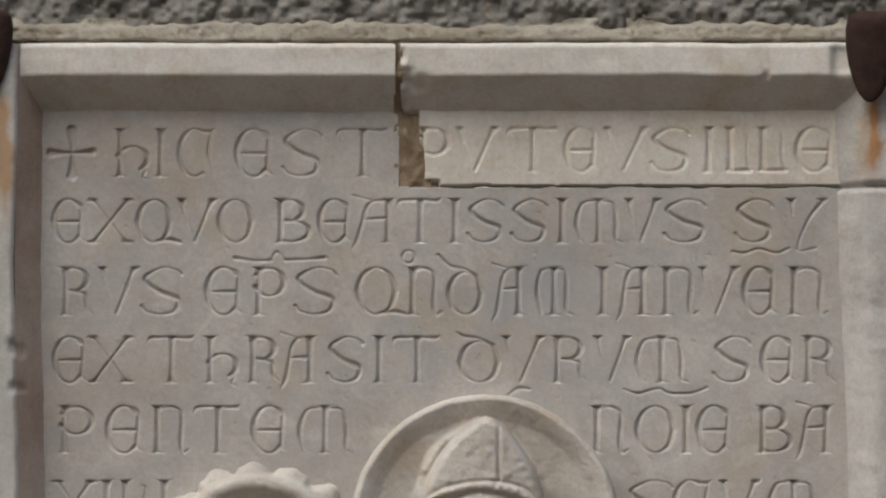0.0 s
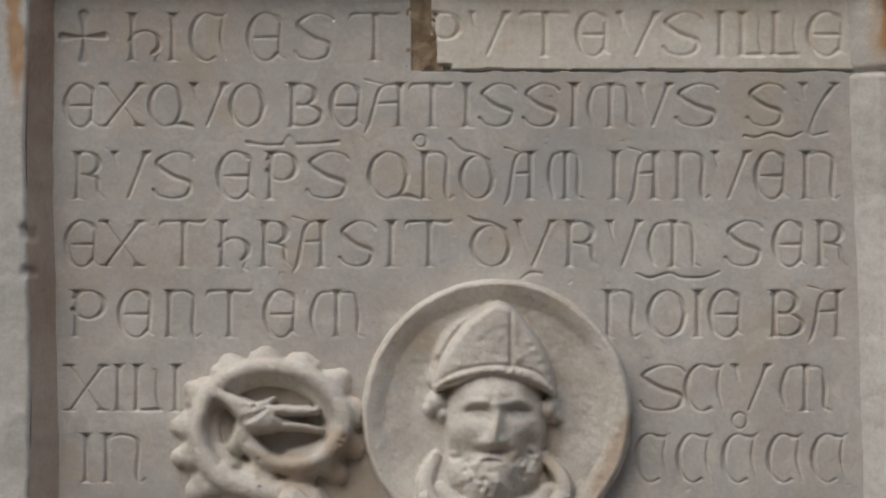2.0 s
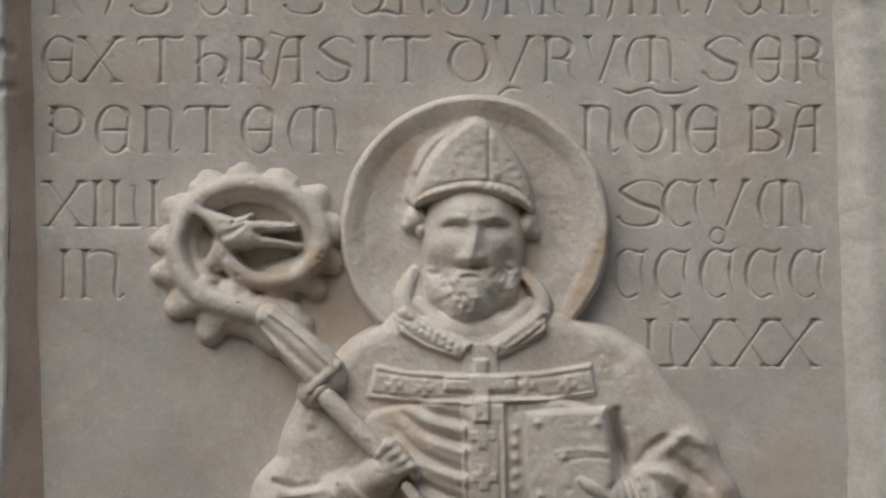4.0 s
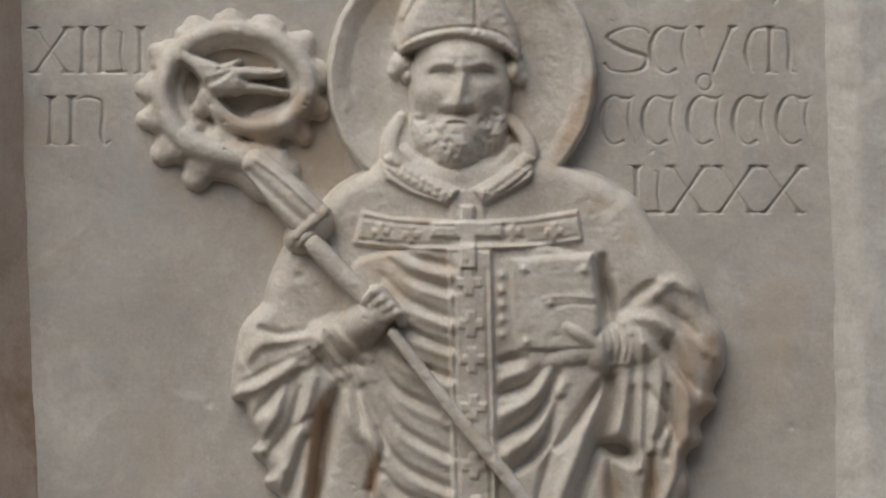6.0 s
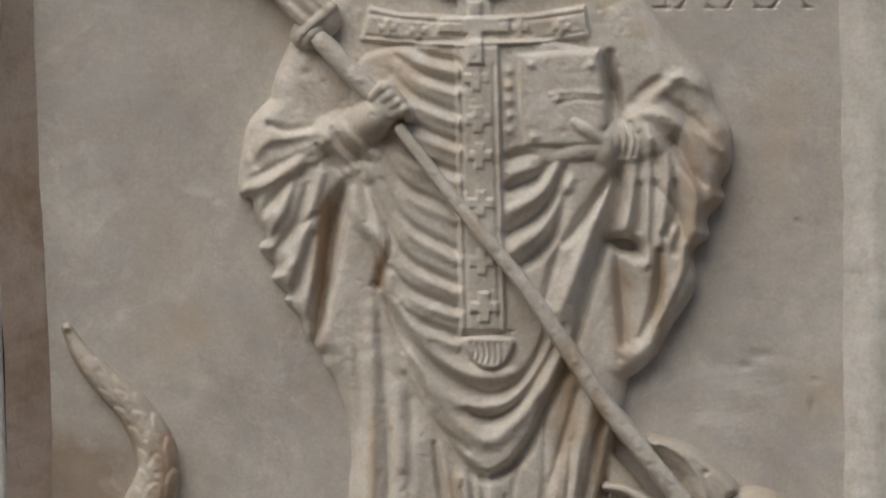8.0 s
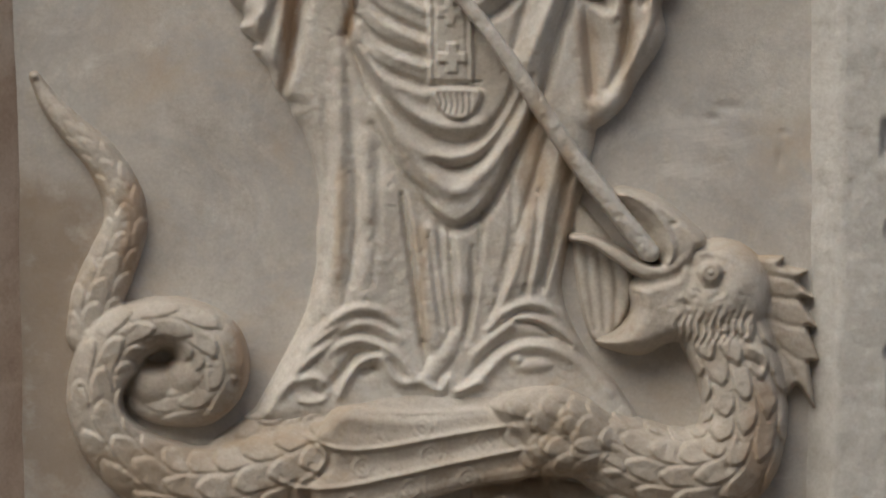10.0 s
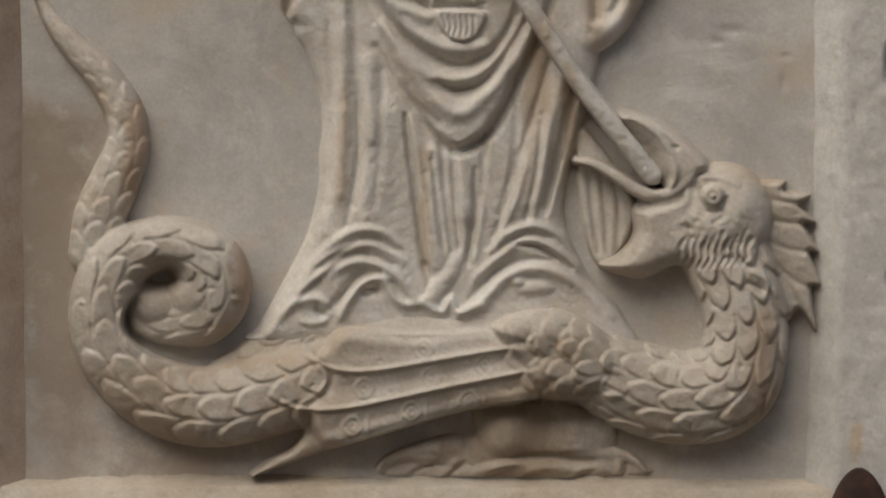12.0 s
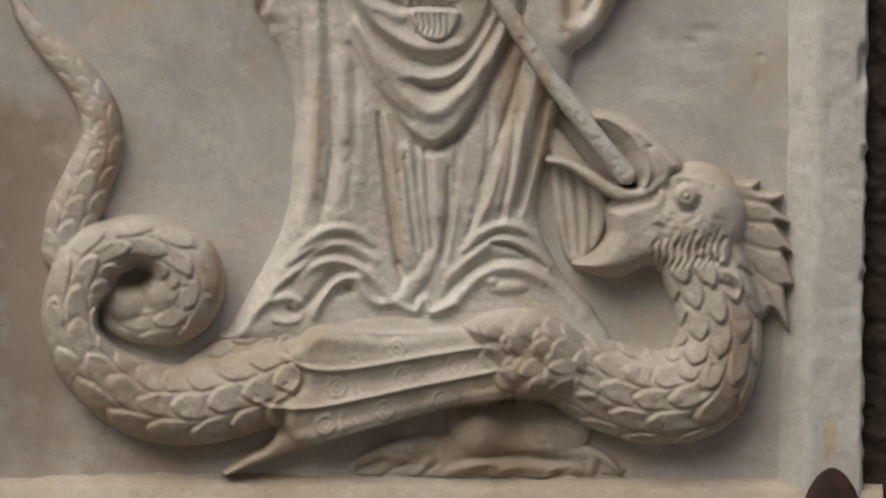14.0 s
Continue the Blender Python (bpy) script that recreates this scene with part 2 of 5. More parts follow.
class Field:
    """A stretch of the sheet with a height at each node. The strokes take the coordinates of the drawing set by on()."""

    def __init__(self, u0, u1, v0, v1, step, ground):
        self.u0, self.v0, self.step = u0, v0, step
        self.u = np.arange(u0, u1 + step * 0.5, step)
        self.v = np.arange(v0, v1 + step * 0.5, step)
        self.U, self.V = np.meshgrid(self.u, self.v)
        self.h = np.full(self.U.shape, float(ground))
        self.sheet = (0, 0, 0)
        self.blend = 0.0

    def on(self, a, b, turn=0.0):
        self.sheet = (a, b, radians(turn))
        return self

    def to_sheet(self, p):
        p = np.array(p, float)
        a, b, th = self.sheet
        x, y = p[:, 0] - 784, p[:, 1] - 441
        q = p.copy()
        q[:, 0], q[:, 1] = math.cos(th) * x + math.sin(th) * y + 784 + a, -math.sin(th) * x + math.cos(th) * y + 441 + b
        return q

    def window(self, p, reach):
        i0 = int(max(0, (p[:, 0].min() - reach - self.u0) / self.step))
        i1 = int(min(len(self.u), (p[:, 0].max() + reach - self.u0) / self.step + 2))
        j0 = int(max(0, (p[:, 1].min() - reach - self.v0) / self.step))
        j1 = int(min(len(self.v), (p[:, 1].max() + reach - self.v0) / self.step + 2))
        return (slice(j0, max(j0, j1)), slice(i0, max(i0, i1)))

    def join(self, w, inside, top):
        """Lays a form on what is there; blend gives the width of the fillet between the two."""
        k = max(self.blend, 1e-6)
        low = self.h[w]
        q = np.clip(k - np.abs(low - top), 0, None)
        self.h[w] = np.where(inside, np.maximum(low, top) + np.where(low > 0, q * q / (4 * k), 0), low)

    def near(self, p, reach):
        """For the nodes round the line p: the window, the distance, the side (+1, -1), the way along, and p's other columns there."""
        w = self.window(p, reach)
        U, V = self.U[w], self.V[w]
        best, side, along = np.full(U.shape, 1e9), np.zeros(U.shape), np.zeros(U.shape)
        rest = [np.zeros(U.shape) for _ in range(p.shape[1] - 2)]
        s = 0.0
        for a, b in zip(p[:-1], p[1:]):
            du, dv = b[0] - a[0], b[1] - a[1]
            n2 = du * du + dv * dv
            if n2 < 1e-9:
                continue
            t = np.clip(((U - a[0]) * du + (V - a[1]) * dv) / n2, 0, 1)
            eu, ev = U - a[0] - t * du, V - a[1] - t * dv
            d = np.hypot(eu, ev)
            m = d < best
            best[m] = d[m]
            side[m] = np.sign(du * ev - dv * eu)[m]
            n = math.sqrt(n2)
            along[m] = (s + t * n)[m]
            for k, r in enumerate(rest):
                r[m] = (a[2 + k] + t * (b[2 + k] - a[2 + k]))[m]
            s += n
        return w, best, side, along, rest

    def tube(self, pts, flat=1.0, scales=0.0, width=0.6, seed=0, deep=9.0):
        """A round bar through rows of (u, v, radius, height of its axis); scales: their length along it."""
        p = spline(self.to_sheet(pts))
        w, d, side, along, (r, z) = self.near(p, p[:, 2].max() + 4)
        q = d / np.maximum(r, 1)
        lift = 0.0
        if scales:
            jig = cloud(d.shape, max(3, d.shape[1] * self.step / 45), seed)
            fine = cloud(d.shape, max(3, d.shape[1] * self.step / 14), seed + 50)
            across = q * side / width + 0.08 * jig + 100.5
            col = np.floor(across)
            x = 2 * (across - col) - 1
            g = along / scales + 0.08 * np.roll(jig, 9, 0) + 0.5 * (col % 2) - 0.30 * x * x - 0.12 * np.abs(x)
            f = g - np.floor(g)
            pillow = np.clip(f * (1 - f) * 8, 0, 1) ** 0.5 * np.clip((1 - np.abs(x)) * 5, 0, 1) ** 0.5
            lift = pillow * (1.15 - 0.75 * f) - 0.6 + 0.10 * fine
            q = np.clip(q * (1 - 0.07 * lift), 0, 1)
        top = z + flat * r * np.sqrt(np.clip(1 - q * q, 0, 1)) + np.minimum(r * 0.13, deep) * lift
        inside = d < r
        self.join(w, inside, top)
        return self

    def blob(self, u, v, ru, rv, base, top, turn=0.0, power=0.5):
        """A dome that rises from base to top."""
        c = self.to_sheet([(u, v)])
        w = self.window(c, max(ru, rv) + 3)
        th = radians(turn)
        x, y = self.U[w] - c[0, 0], self.V[w] - c[0, 1]
        x, y = x * math.cos(th) + y * math.sin(th), -x * math.sin(th) + y * math.cos(th)
        q = (x / ru) ** 2 + (y / rv) ** 2
        new_h = base + (top - base) * np.clip(1 - q, 0, 1) ** power
        self.join(w, q < 1, new_h)
        return self

    def swell(self, u, v, ru, rv, amount):
        """Adds a soft swelling (or a hollow) to what is there."""
        c = self.to_sheet([(u, v)])
        w = self.window(c, 2.5 * max(ru, rv))
        g = np.exp(-((self.U[w] - c[0, 0]) / ru) ** 2 - ((self.V[w] - c[0, 1]) / rv) ** 2)
        self.h[w] += np.where(self.h[w] > 0, amount * g, 0)
        return self

    def fold(self, pts, lean=0.0):
        """Adds a ridge (or a valley) along rows of (u, v, half width, height); lean makes one flank steeper."""
        p = spline(self.to_sheet(pts))
        w, d, side, along, (r, a) = self.near(p, 2.6 * p[:, 2].max())
        x = d * side / np.maximum(r, 0.5)
        x = x / (1 + lean * np.sign(x) * 0.5)
        self.h[w] += np.where(self.h[w] > 0, a * np.exp(-x * x), 0)
        return self

    def cut(self, pts, slope=0.9, n=7):
        """Cuts a V-shaped groove along rows of (u, v, half width)."""
        p = spline(self.to_sheet(pts), n)
        p[:, 2] *= 1.22
        w, d, side, along, (r,) = self.near(p, p[:, 2].max() + 2)
        self.h[w] -= np.maximum(0, np.minimum(slope * (r - d), 7) - np.maximum(0, self.base[w] - self.h[w]))
        return self

    def wedge(self, x_top, x_foot, y0, y1, w, head=1.0, foot=0.7, slope=1.25):
        """Cuts a stem that widens to a flat-ended wedge at head and foot."""
        win = self.window(np.array([(x_top, y0), (x_foot, y1)]), 3 * w + 3)
        U, V = self.U[win], self.V[win]
        x = x_top + (x_foot - x_top) * (V - y0) / (y1 - y0)
        half = w * (1.0 + 1.2 * head * np.exp(-np.clip(V - y0, 0, None) / 6.5) + 1.15 * foot * np.exp(-np.clip(y1 - V, 0, None) / 5.5))
        depth = np.minimum(slope * (half - np.abs(U - x)), 3.0 * np.minimum(V - y0 + 1, y1 + 1 - V))
        depth = np.clip(depth, 0, 7.5)
        self.h[win] -= np.maximum(0, depth - np.maximum(0, self.base[win] - self.h[win]))
        return self

    def plate(self, pts, base, top, edge, add=False, smooth=True, arch=None):
        """A flat-topped piece within an outline, rounded over the width edge; add lays it on what is there."""
        p = self.to_sheet(pts)
        p = np.vstack((p, p[:1]))
        if smooth:
            p = spline(np.vstack((p[-2:-1], p, p[1:2])), 5)[5:-5]
        w, d, *_ = self.near(p, 2)
        U, V = self.U[w], self.V[w]
        inside = np.zeros(U.shape, bool)
        for a, b in zip(p[:-1], p[1:]):
            if a[1] != b[1]:
                inside ^= ((a[1] > V) != (b[1] > V)) & (U < a[0] + (V - a[1]) * (b[0] - a[0]) / (b[1] - a[1]))
        q = np.clip(d / edge, 0, 1)
        rise = np.sqrt(1 - (1 - q) ** 2)
        if arch:
            rise = rise * np.sqrt(np.clip(1 - ((U - arch[0]) / arch[1]) ** 2, 0, 1))
        if add:
            self.h[w] += np.where(inside & (self.h[w] > 0), base + (top - base) * rise, 0)
        else:
            self.h[w] = np.where(inside, np.maximum(self.h[w], base + (top - base) * rise), self.h[w])
        return self

    def leaf(self, u, v, length, half, turn, lift):
        """A tongue (scale, feather) that lies on the surface kept in base: root at u, v, its free tip raised."""
        c = self.to_sheet([(u, v)])
        w = self.window(c, length + half)
        th = radians(turn)
        x, y = self.U[w] - c[0, 0], self.V[w] - c[0, 1]
        t, y = (x * math.cos(th) + y * math.sin(th)) / length, -x * math.sin(th) + y * math.cos(th)
        room = half * np.where(t < 0.5, 0.75 + 0.5 * t, np.sqrt(np.clip(1 - ((t - 0.5) / 0.5) ** 2, 0, 1)))
        inside = (t > 0) & (t < 1) & (np.abs(y) < room)
        over = lift * t * np.clip((room - np.abs(y)) / 3, 0, 1) * (1 - 0.3 * (y / half) ** 2)
        self.h[w] = np.where(inside, np.maximum(self.h[w], self.base[w] + over), self.h[w])
        return self

    def pits(self, n, seed, size, depth):
        """Small chips and pores strewn over what stands proud."""
        g = random.Random(seed)
        for _ in range(n):
            j, i = g.randrange(len(self.v)), g.randrange(len(self.u))
            r = size * g.uniform(0.5, 1.4)
            k = int(2.2 * r / self.step) + 1
            w = (slice(max(0, j - k), j + k + 1), slice(max(0, i - k), i + k + 1))
            q = ((self.U[w] - self.u[i]) / r) ** 2 + ((self.V[w] - self.v[j]) / (r * g.uniform(0.6, 1.2))) ** 2
            self.h[w] -= np.where(self.h[w] > 40, depth * g.uniform(0.3, 1) * np.exp(-q), 0)
        return self

    def soften(self, times=1):
        for _ in range(times):
            p = np.pad(self.h, 1, mode="edge")
            p = (p[:-2] + 2 * p[1:-1] + p[2:]) / 4
            self.h = (p[:, :-2] + 2 * p[:, 1:-1] + p[:, 2:]) / 4
        return self

    def wear(self, amount, cells, seed):
        self.h += np.where(self.h > 0, amount * cloud(self.h.shape, cells, seed), 0)
        return self


def sheet_mesh(name, U, V, H, keep=None):
    """A mesh from grids of u, v and h; keep: which cells."""
    ny, nx = U.shape
    co = np.stack(((U - 784) * UNIT, -H * UNIT, ZTOP - V * UNIT), -1).reshape(-1, 3)
    i = np.arange(ny * nx).reshape(ny, nx)
    quads = np.stack((i[:-1, :-1], i[1:, :-1], i[1:, 1:], i[:-1, 1:]), -1).reshape(-1, 4)
    if keep is not None:
        quads = quads[keep.ravel()]
        used = np.unique(quads)
        remap = np.zeros(ny * nx, int)
        remap[used] = np.arange(len(used))
        co, quads = co[used], remap[quads]
    me = bpy.data.meshes.new(name)
    me.vertices.add(len(co))
    me.vertices.foreach_set("co", co.ravel())
    me.loops.add(quads.size)
    me.loops.foreach_set("vertex_index", quads.ravel())
    me.polygons.add(len(quads))
    me.polygons.foreach_set("loop_start", np.arange(0, quads.size, 4))
    me.polygons.foreach_set("loop_total", np.full(len(quads), 4))
    me.polygons.foreach_set("use_smooth", np.ones(len(quads), bool))
    me.update(calc_edges=True)
    return me


def carved(name, f, mat, parent=None, label=""):
    """The part of a field that stands over the ground, as one mesh."""
    h = f.h
    top = np.maximum(np.maximum(h[:-1, :-1], h[1:, :-1]), np.maximum(h[:-1, 1:], h[1:, 1:]))
    ob = new(name, sheet_mesh(name, f.U, f.V, h, top > -4))
    ob.data.materials.append(mat)
    ob.parent = parent
    return tagged(ob, label)


def part(name, me, mat, parent, label=""):
    ob = new(name, me)
    me.materials.append(mat)
    ob.parent = parent
    return tagged(ob, label)


# ---- the plaque: ground, frame, repaired corner ----
def inner_left(v):
    return np.interp(v, (195, 473, 900, 1223, 1743, 1971, 2580), (75, 69, 80, 88, 110, 117, 128))


def inner_right(v):
    return np.interp(v, (195, 450, 900, 1223, 1743, 2100, 2580), (1480, 1490, 1502, 1514, 1520, 1522, 1512))


def reveal_edge(v):
    """The arris between the sloping inner edge and the face of the frame; the slope widens towards the foot."""
    return inner_left(v) - np.interp(v, (82, 900, 1225, 1420, 2580), (42, 42, 55, 74, 76))


plaque = tagged(new("marble_plaque"), "weathered white marble relief plaque with incised lettering", "plaque")
plaque.location = place(784, 2640)


def part_of(name, me, mat, label=""):
    ob = part(name, me, mat, plaque, label)
    ob.matrix_parent_inverse = Matrix.Translation(-plaque.location)
    return ob


# Lettering. Each letter is cut with strokes in a box x0..x1, y0..y1.
class Scribe:
    def __init__(self, field):
        self.f = field
        field.base = field.h.copy()

    def line(self, *pts):
        self.f.cut(pts, 1.25, 5)

    def stem(self, x, y0, y1, w=5.0, foot=True, head=True):
        self.f.wedge(x + 0.5, x - 0.5, y0 - 3, y1 + 2, w, 1.0 if head else 0, 0.7 if foot else 0)
        if head:
            self.line((x - 14, y0 - 3, 1.2), (x, y0 - 1, 2.2), (x + 14, y0 - 4, 1.2))
        if foot:
            self.line((x - 12, y1 + 2, 1.2), (x, y1 + 1, 2), (x + 12, y1 + 2, 1.2))

    def arc(self, cx, cy, rx, ry, a0, a1, thick=5.4, thin=1.8):
        n = 9
        pts = []
        for i in range(n):
            a = radians(a0 + (a1 - a0) * i / (n - 1))
            pts.append((cx + rx * math.cos(a), cy - ry * math.sin(a), thin + (thick - thin) * abs(math.cos(a)) ** 1.3))
        self.f.cut(pts, 1.25, 4)

    def letter(self, ch, x0, x1, y0, y1):
        w, h = x1 - x0, y1 - y0
        cx, cy = (x0 + x1) / 2, (y0 + y1) / 2
        if ch == "+":
            self.line((cx, y0, 9), (cx, cy, 3), (cx, y1, 9))
            self.line((x0, cy, 8), (cx, cy, 3), (x1, cy - 2, 7))
        elif ch == "I":
            self.stem(cx, y0, y1)
        elif ch == "h":
            self.stem(x0 + 6, y0, y1)
            self.arc(x0 + w * 0.5, y1 - h * 0.36, w * 0.46, h * 0.27, 165, -60)
            self.line((x1 - 6, y1 - 8, 3), (x1 - 10, y1 + 4, 2), (x1 - 2, y1 + 7, 1.4))
        elif ch == "C":
            self.arc(cx - w * 0.05, cy, w * 0.46, h * 0.53, 60, 300, 5)
            self.line((x1 - 4, y0 - 1, 1.6), (x1 - 9, cy, 3.2), (x1 + 1, y1, 1.6))
            self.line((cx, y0 - 2, 1.8), (x1 - 9, y0 + 3, 3), (x1 + 2, y0 - 3, 1.4))
        elif ch == "E":
            self.arc(cx, cy, w * 0.5, h * 0.53, 45, 318, 5.2)
            self.line((x0 + 3, cy + 1, 1.5), (cx, cy + 1, 3), (x1 - 4, cy + 1, 3.4))
            self.line((cx + 4, y0 - 2, 1.8), (x1 - 5, y0 + 8, 3.4), (x1 - 5, cy, 3.6), (x1 - 6, y1 - 10, 3), (x1 + 3, y1 - 2, 1.4))
        elif ch == "S":
            self.line((x1 + 2, y0 + 10, 3.2), (x1 - 7, y0 + 2, 2), (cx, y0 - 1, 2), (x0 + 5, y0 + h * 0.22, 4.2), (cx - 3, cy, 4.8), (x1 - 5, y0 + h * 0.66, 4.8),
                      (x1 - 9, y1 - 6, 3.4), (cx, y1 + 1, 2), (x0 + 9, y1 - 4, 2.2), (x0, y1 - 14, 3.4))
        elif ch == "T":
            self.stem(cx + 2, y0, y1, 4.8)
            self.line((x0 - 2, y0 + 10, 1.4), (x0 + 5, y0, 3.4), (cx, y0 - 1, 2.0), (x1 - 5, y0, 3.4), (x1 + 2, y0 - 5, 1.4))
            self.line((x0 + 5, y0 + 2, 2), (x0 + 12, y0 + 18, 1.2))
        elif ch == "P":
            self.stem(x0 + 7, y0, y1)
            self.arc(x0 + w * 0.5, y0 + h * 0.3, w * 0.5, h * 0.31, 150, -160)
        elif ch == "R":
            self.stem(x0 + 7, y0, y1)
            self.arc(x0 + w * 0.42, y0 + h * 0.24, w * 0.44, h * 0.25, 140, -110)
            self.line((x0 + w * 0.3, y0 + h * 0.5, 1.4), (x1 - 12, y0 + h * 0.56, 4.2), (x1 - 8, y1 - 12, 3.6), (x1 + 2, y1, 1.8))
        elif ch == "B":
            self.stem(x0 + 8, y0, y1)
            self.arc(x0 + w * 0.4, y0 + h * 0.24, w * 0.4, h * 0.25, 140, -110)
            self.arc(x0 + w * 0.44, y1 - h * 0.25, w * 0.54, h * 0.25, 110, -120, 5)
        elif ch == "V":
            self.f.wedge(x0 + 8, x0 + 12, y0 - 3, y0 + 26, 2.4, 2.6, 0)
            self.line((x0 + 8, y0, 4.0), (x0 + w * 0.2, cy - 14, 1.8), (x0 + w * 0.42, y1 - 4, 0.8))
            self.f.wedge(x1 - 9, x0 + w * 0.44, y0 - 3, y1, 3.6, 1.0, 0)
            self.line((x1 - 16, y0 - 2, 1.8), (x1 - 8, y0, 4.4), (x1, y0 - 3, 1.6))
        elif ch == "Y":
            self.f.wedge(x0 + 9, x0 + 12, y0 - 3, y0 + 26, 2.4, 2.6, 0)
            self.line((x1 - 4, y0, 4), (x0 + w * 0.55, cy, 2.8), (x0 + w * 0.3, y1 + 14, 2), (x0 + w * 0.75, y1 + 12, 2.4))
            self.line((x1 - 14, y0 - 2, 1.8), (x1 - 4, y0, 4), (x1 + 4, y0 - 3, 1.6))
        elif ch == "X":
            self.f.wedge(x1 - 6, x0 + 8, y0 - 3, y1 + 2, 3.8, 1.1, 0.9)
            self.f.wedge(x0 + 7, x1 - 8, y0 - 3, y1 + 2, 2.6, 2.0, 2.2)
            for x, y in ((x0 + 7, y0), (x1 - 6, y0), (x0 + 8, y1), (x1 - 8, y1)):
                self.line((x - 11, y, 1.5), (x, y, 3.2), (x + 11, y, 1.5))
        elif ch == "O" or ch == "Q":
            self.arc(cx, cy, w * 0.5, h * 0.52, 0, 360, 5)
            if ch == "Q":
                self.line((cx + 2, y1 - 1, 2), (x1 - 2, y1 - 4, 4.2), (x1 + 18, y1 + 1, 3.4))
        elif ch == "D":
            self.arc(cx, cy + 4, w * 0.5, h * 0.47, 0, 360, 5)
            self.line((x0 - 6, y0 - 10, 2), (x0 + 6, y0 - 3, 3.4), (cx, y0 + 1, 2.2), (x1 - 8, y0 + 14, 3.6))
        elif ch == "L":
            self.stem(x0 + 9, y0, y1 - 1)
            self.line((x0 + 4, y1, 2.4), (cx, y1, 3), (x1, y1 - 1, 4.4))
            self.line((x1 - 2, y1, 3.2), (x1 - 7, cy + 4, 2.8), (x1 - 5, y0 + 12, 2.2), (x1 - 12, y0 + 6, 1.4))
        elif ch == "A":
            self.stem(x1 - 14, y0, y1)
            self.line((x0 + 2, y1 + 12, 1.6), (x0 + 10, y1 - 4, 3.4), (x0 + w * 0.25, cy, 3.2), (x0 + w * 0.33, y0 + 14, 3.2), (x0 + w * 0.5, y0 + 1, 2.2), (x1 - 14, y0 + 2, 2.6))
            self.line((x0 + w * 0.26, cy - 3, 1.8), (x1 - 16, cy - 5, 3.2))
            self.line((x0 + 2, y0 - 9, 2.2), (x0 + w * 0.3, y0 - 4, 1.6), (x0 + w * 0.5, y0 + 1, 1.2))
        elif ch == "M":
            self.stem(cx + 2, y0, y1, 4.6)
            self.line((cx, y0 + 1, 2), (x0 + w * 0.2, y0 + 5, 2.6), (x0 + 6, cy, 4.2), (x0 + 12, y1 - 8, 3.2), (x0 + w * 0.2, y1, 1.6))
            self.line((cx + 2, y0 + 2, 2), (x1 - w * 0.18, y0 + 5, 2.6), (x1 - 9, cy, 4.4), (x1 - 10, y1 - 6, 3.2), (x1 + 2, y1 + 1, 1.8))
        elif ch == "N":
            self.stem(x0 + 8, y0, y1)
            self.line((x0 + 10, y0 + 6, 1.8), (x0 + w * 0.5, y0 - 1, 2.6), (x1 - 9, y0 + 12, 3.6), (x1 - 11, y1 - 18, 4.2), (x1 - 6, y1 + 1, 2.8), (x1 + 4, y1 - 4, 1.8))

    def row(self, words, spans, y0, y1):
        """Letters of a row, each with the left and right end of its box."""
        letters = words.replace(" ", "")
        for k, ch in enumerate(letters):
            self.letter(ch, spans[2 * k], spans[2 * k + 1], y0, y1)


ground = Field(60, 1530, 190, 1200, 2, 0.0)
ground.h += 1.6 * cloud(ground.h.shape, 5, 1) + 0.7 * cloud(ground.h.shape, 30, 2) + 0.35 * cloud(ground.h.shape, 160, 3)
ground.h = np.where((ground.U > 706) & (ground.V < 331 + 2 * cloud(ground.h.shape, 60, 4)), ground.h - 13 + 5 * cloud(ground.h.shape, 90, 5), ground.h)
scribe = Scribe(ground)
scribe.row("+hIC EST", (88, 163, 205, 262, 275, 291, 317, 377, 418, 478, 500, 565, 598, 682), 230, 310)
scribe.row("EX QVO BEATISSIMVS SY", (93, 146, 155, 232, 243, 300, 312, 384, 387, 445, 488, 548, 565, 618, 622, 700, 705, 778, 797, 813, 828, 888, 906, 966, 986, 1004, 1015, 1100, 1105, 1172, 1177, 1247,
                                     1303, 1366, 1392, 1462), 355, 428)
scribe.row("RVS EPS QNDAM IANVEN", (108, 160, 172, 246, 250, 318, 365, 425, 450, 502, 522, 592, 633, 700, 722, 778, 795, 852, 870, 932, 945, 1012, 1060, 1076, 1090, 1152, 1172, 1232, 1236, 1310,
                                    1318, 1372, 1398, 1462), 476, 556)
scribe.row("EXThRASIT DVRVM SER", (95, 150, 156, 232, 262, 340, 366, 420, 440, 492, 495, 562, 580, 640, 662, 680, 697, 776, 815, 882, 888, 965, 980, 1036, 1050, 1118, 1122, 1216, 1264, 1326,
                                   1350, 1404, 1424, 1476), 599, 676)
scribe.row("PENTEM NOIE BA", (106, 162, 190, 248, 270, 330, 345, 422, 448, 504, 524, 622, 1048, 1108, 1128, 1192, 1206, 1222, 1236, 1292, 1342, 1400, 1408, 1476), 722, 801)
scribe.row("XILI SCVM", (94, 168, 180, 196, 212, 262, 282, 298, 1112, 1188, 1194, 1258, 1272, 1346, 1356, 1448), 854, 932)
scribe.row("IN CCCCC", (122, 140, 160, 232, 1104, 1162, 1180, 1238, 1260, 1318, 1340, 1398, 1418, 1476), 977, 1058)
scribe.row("LXXX", (1158, 1212, 1222, 1294, 1306, 1380, 1386, 1466), 1101, 1181)
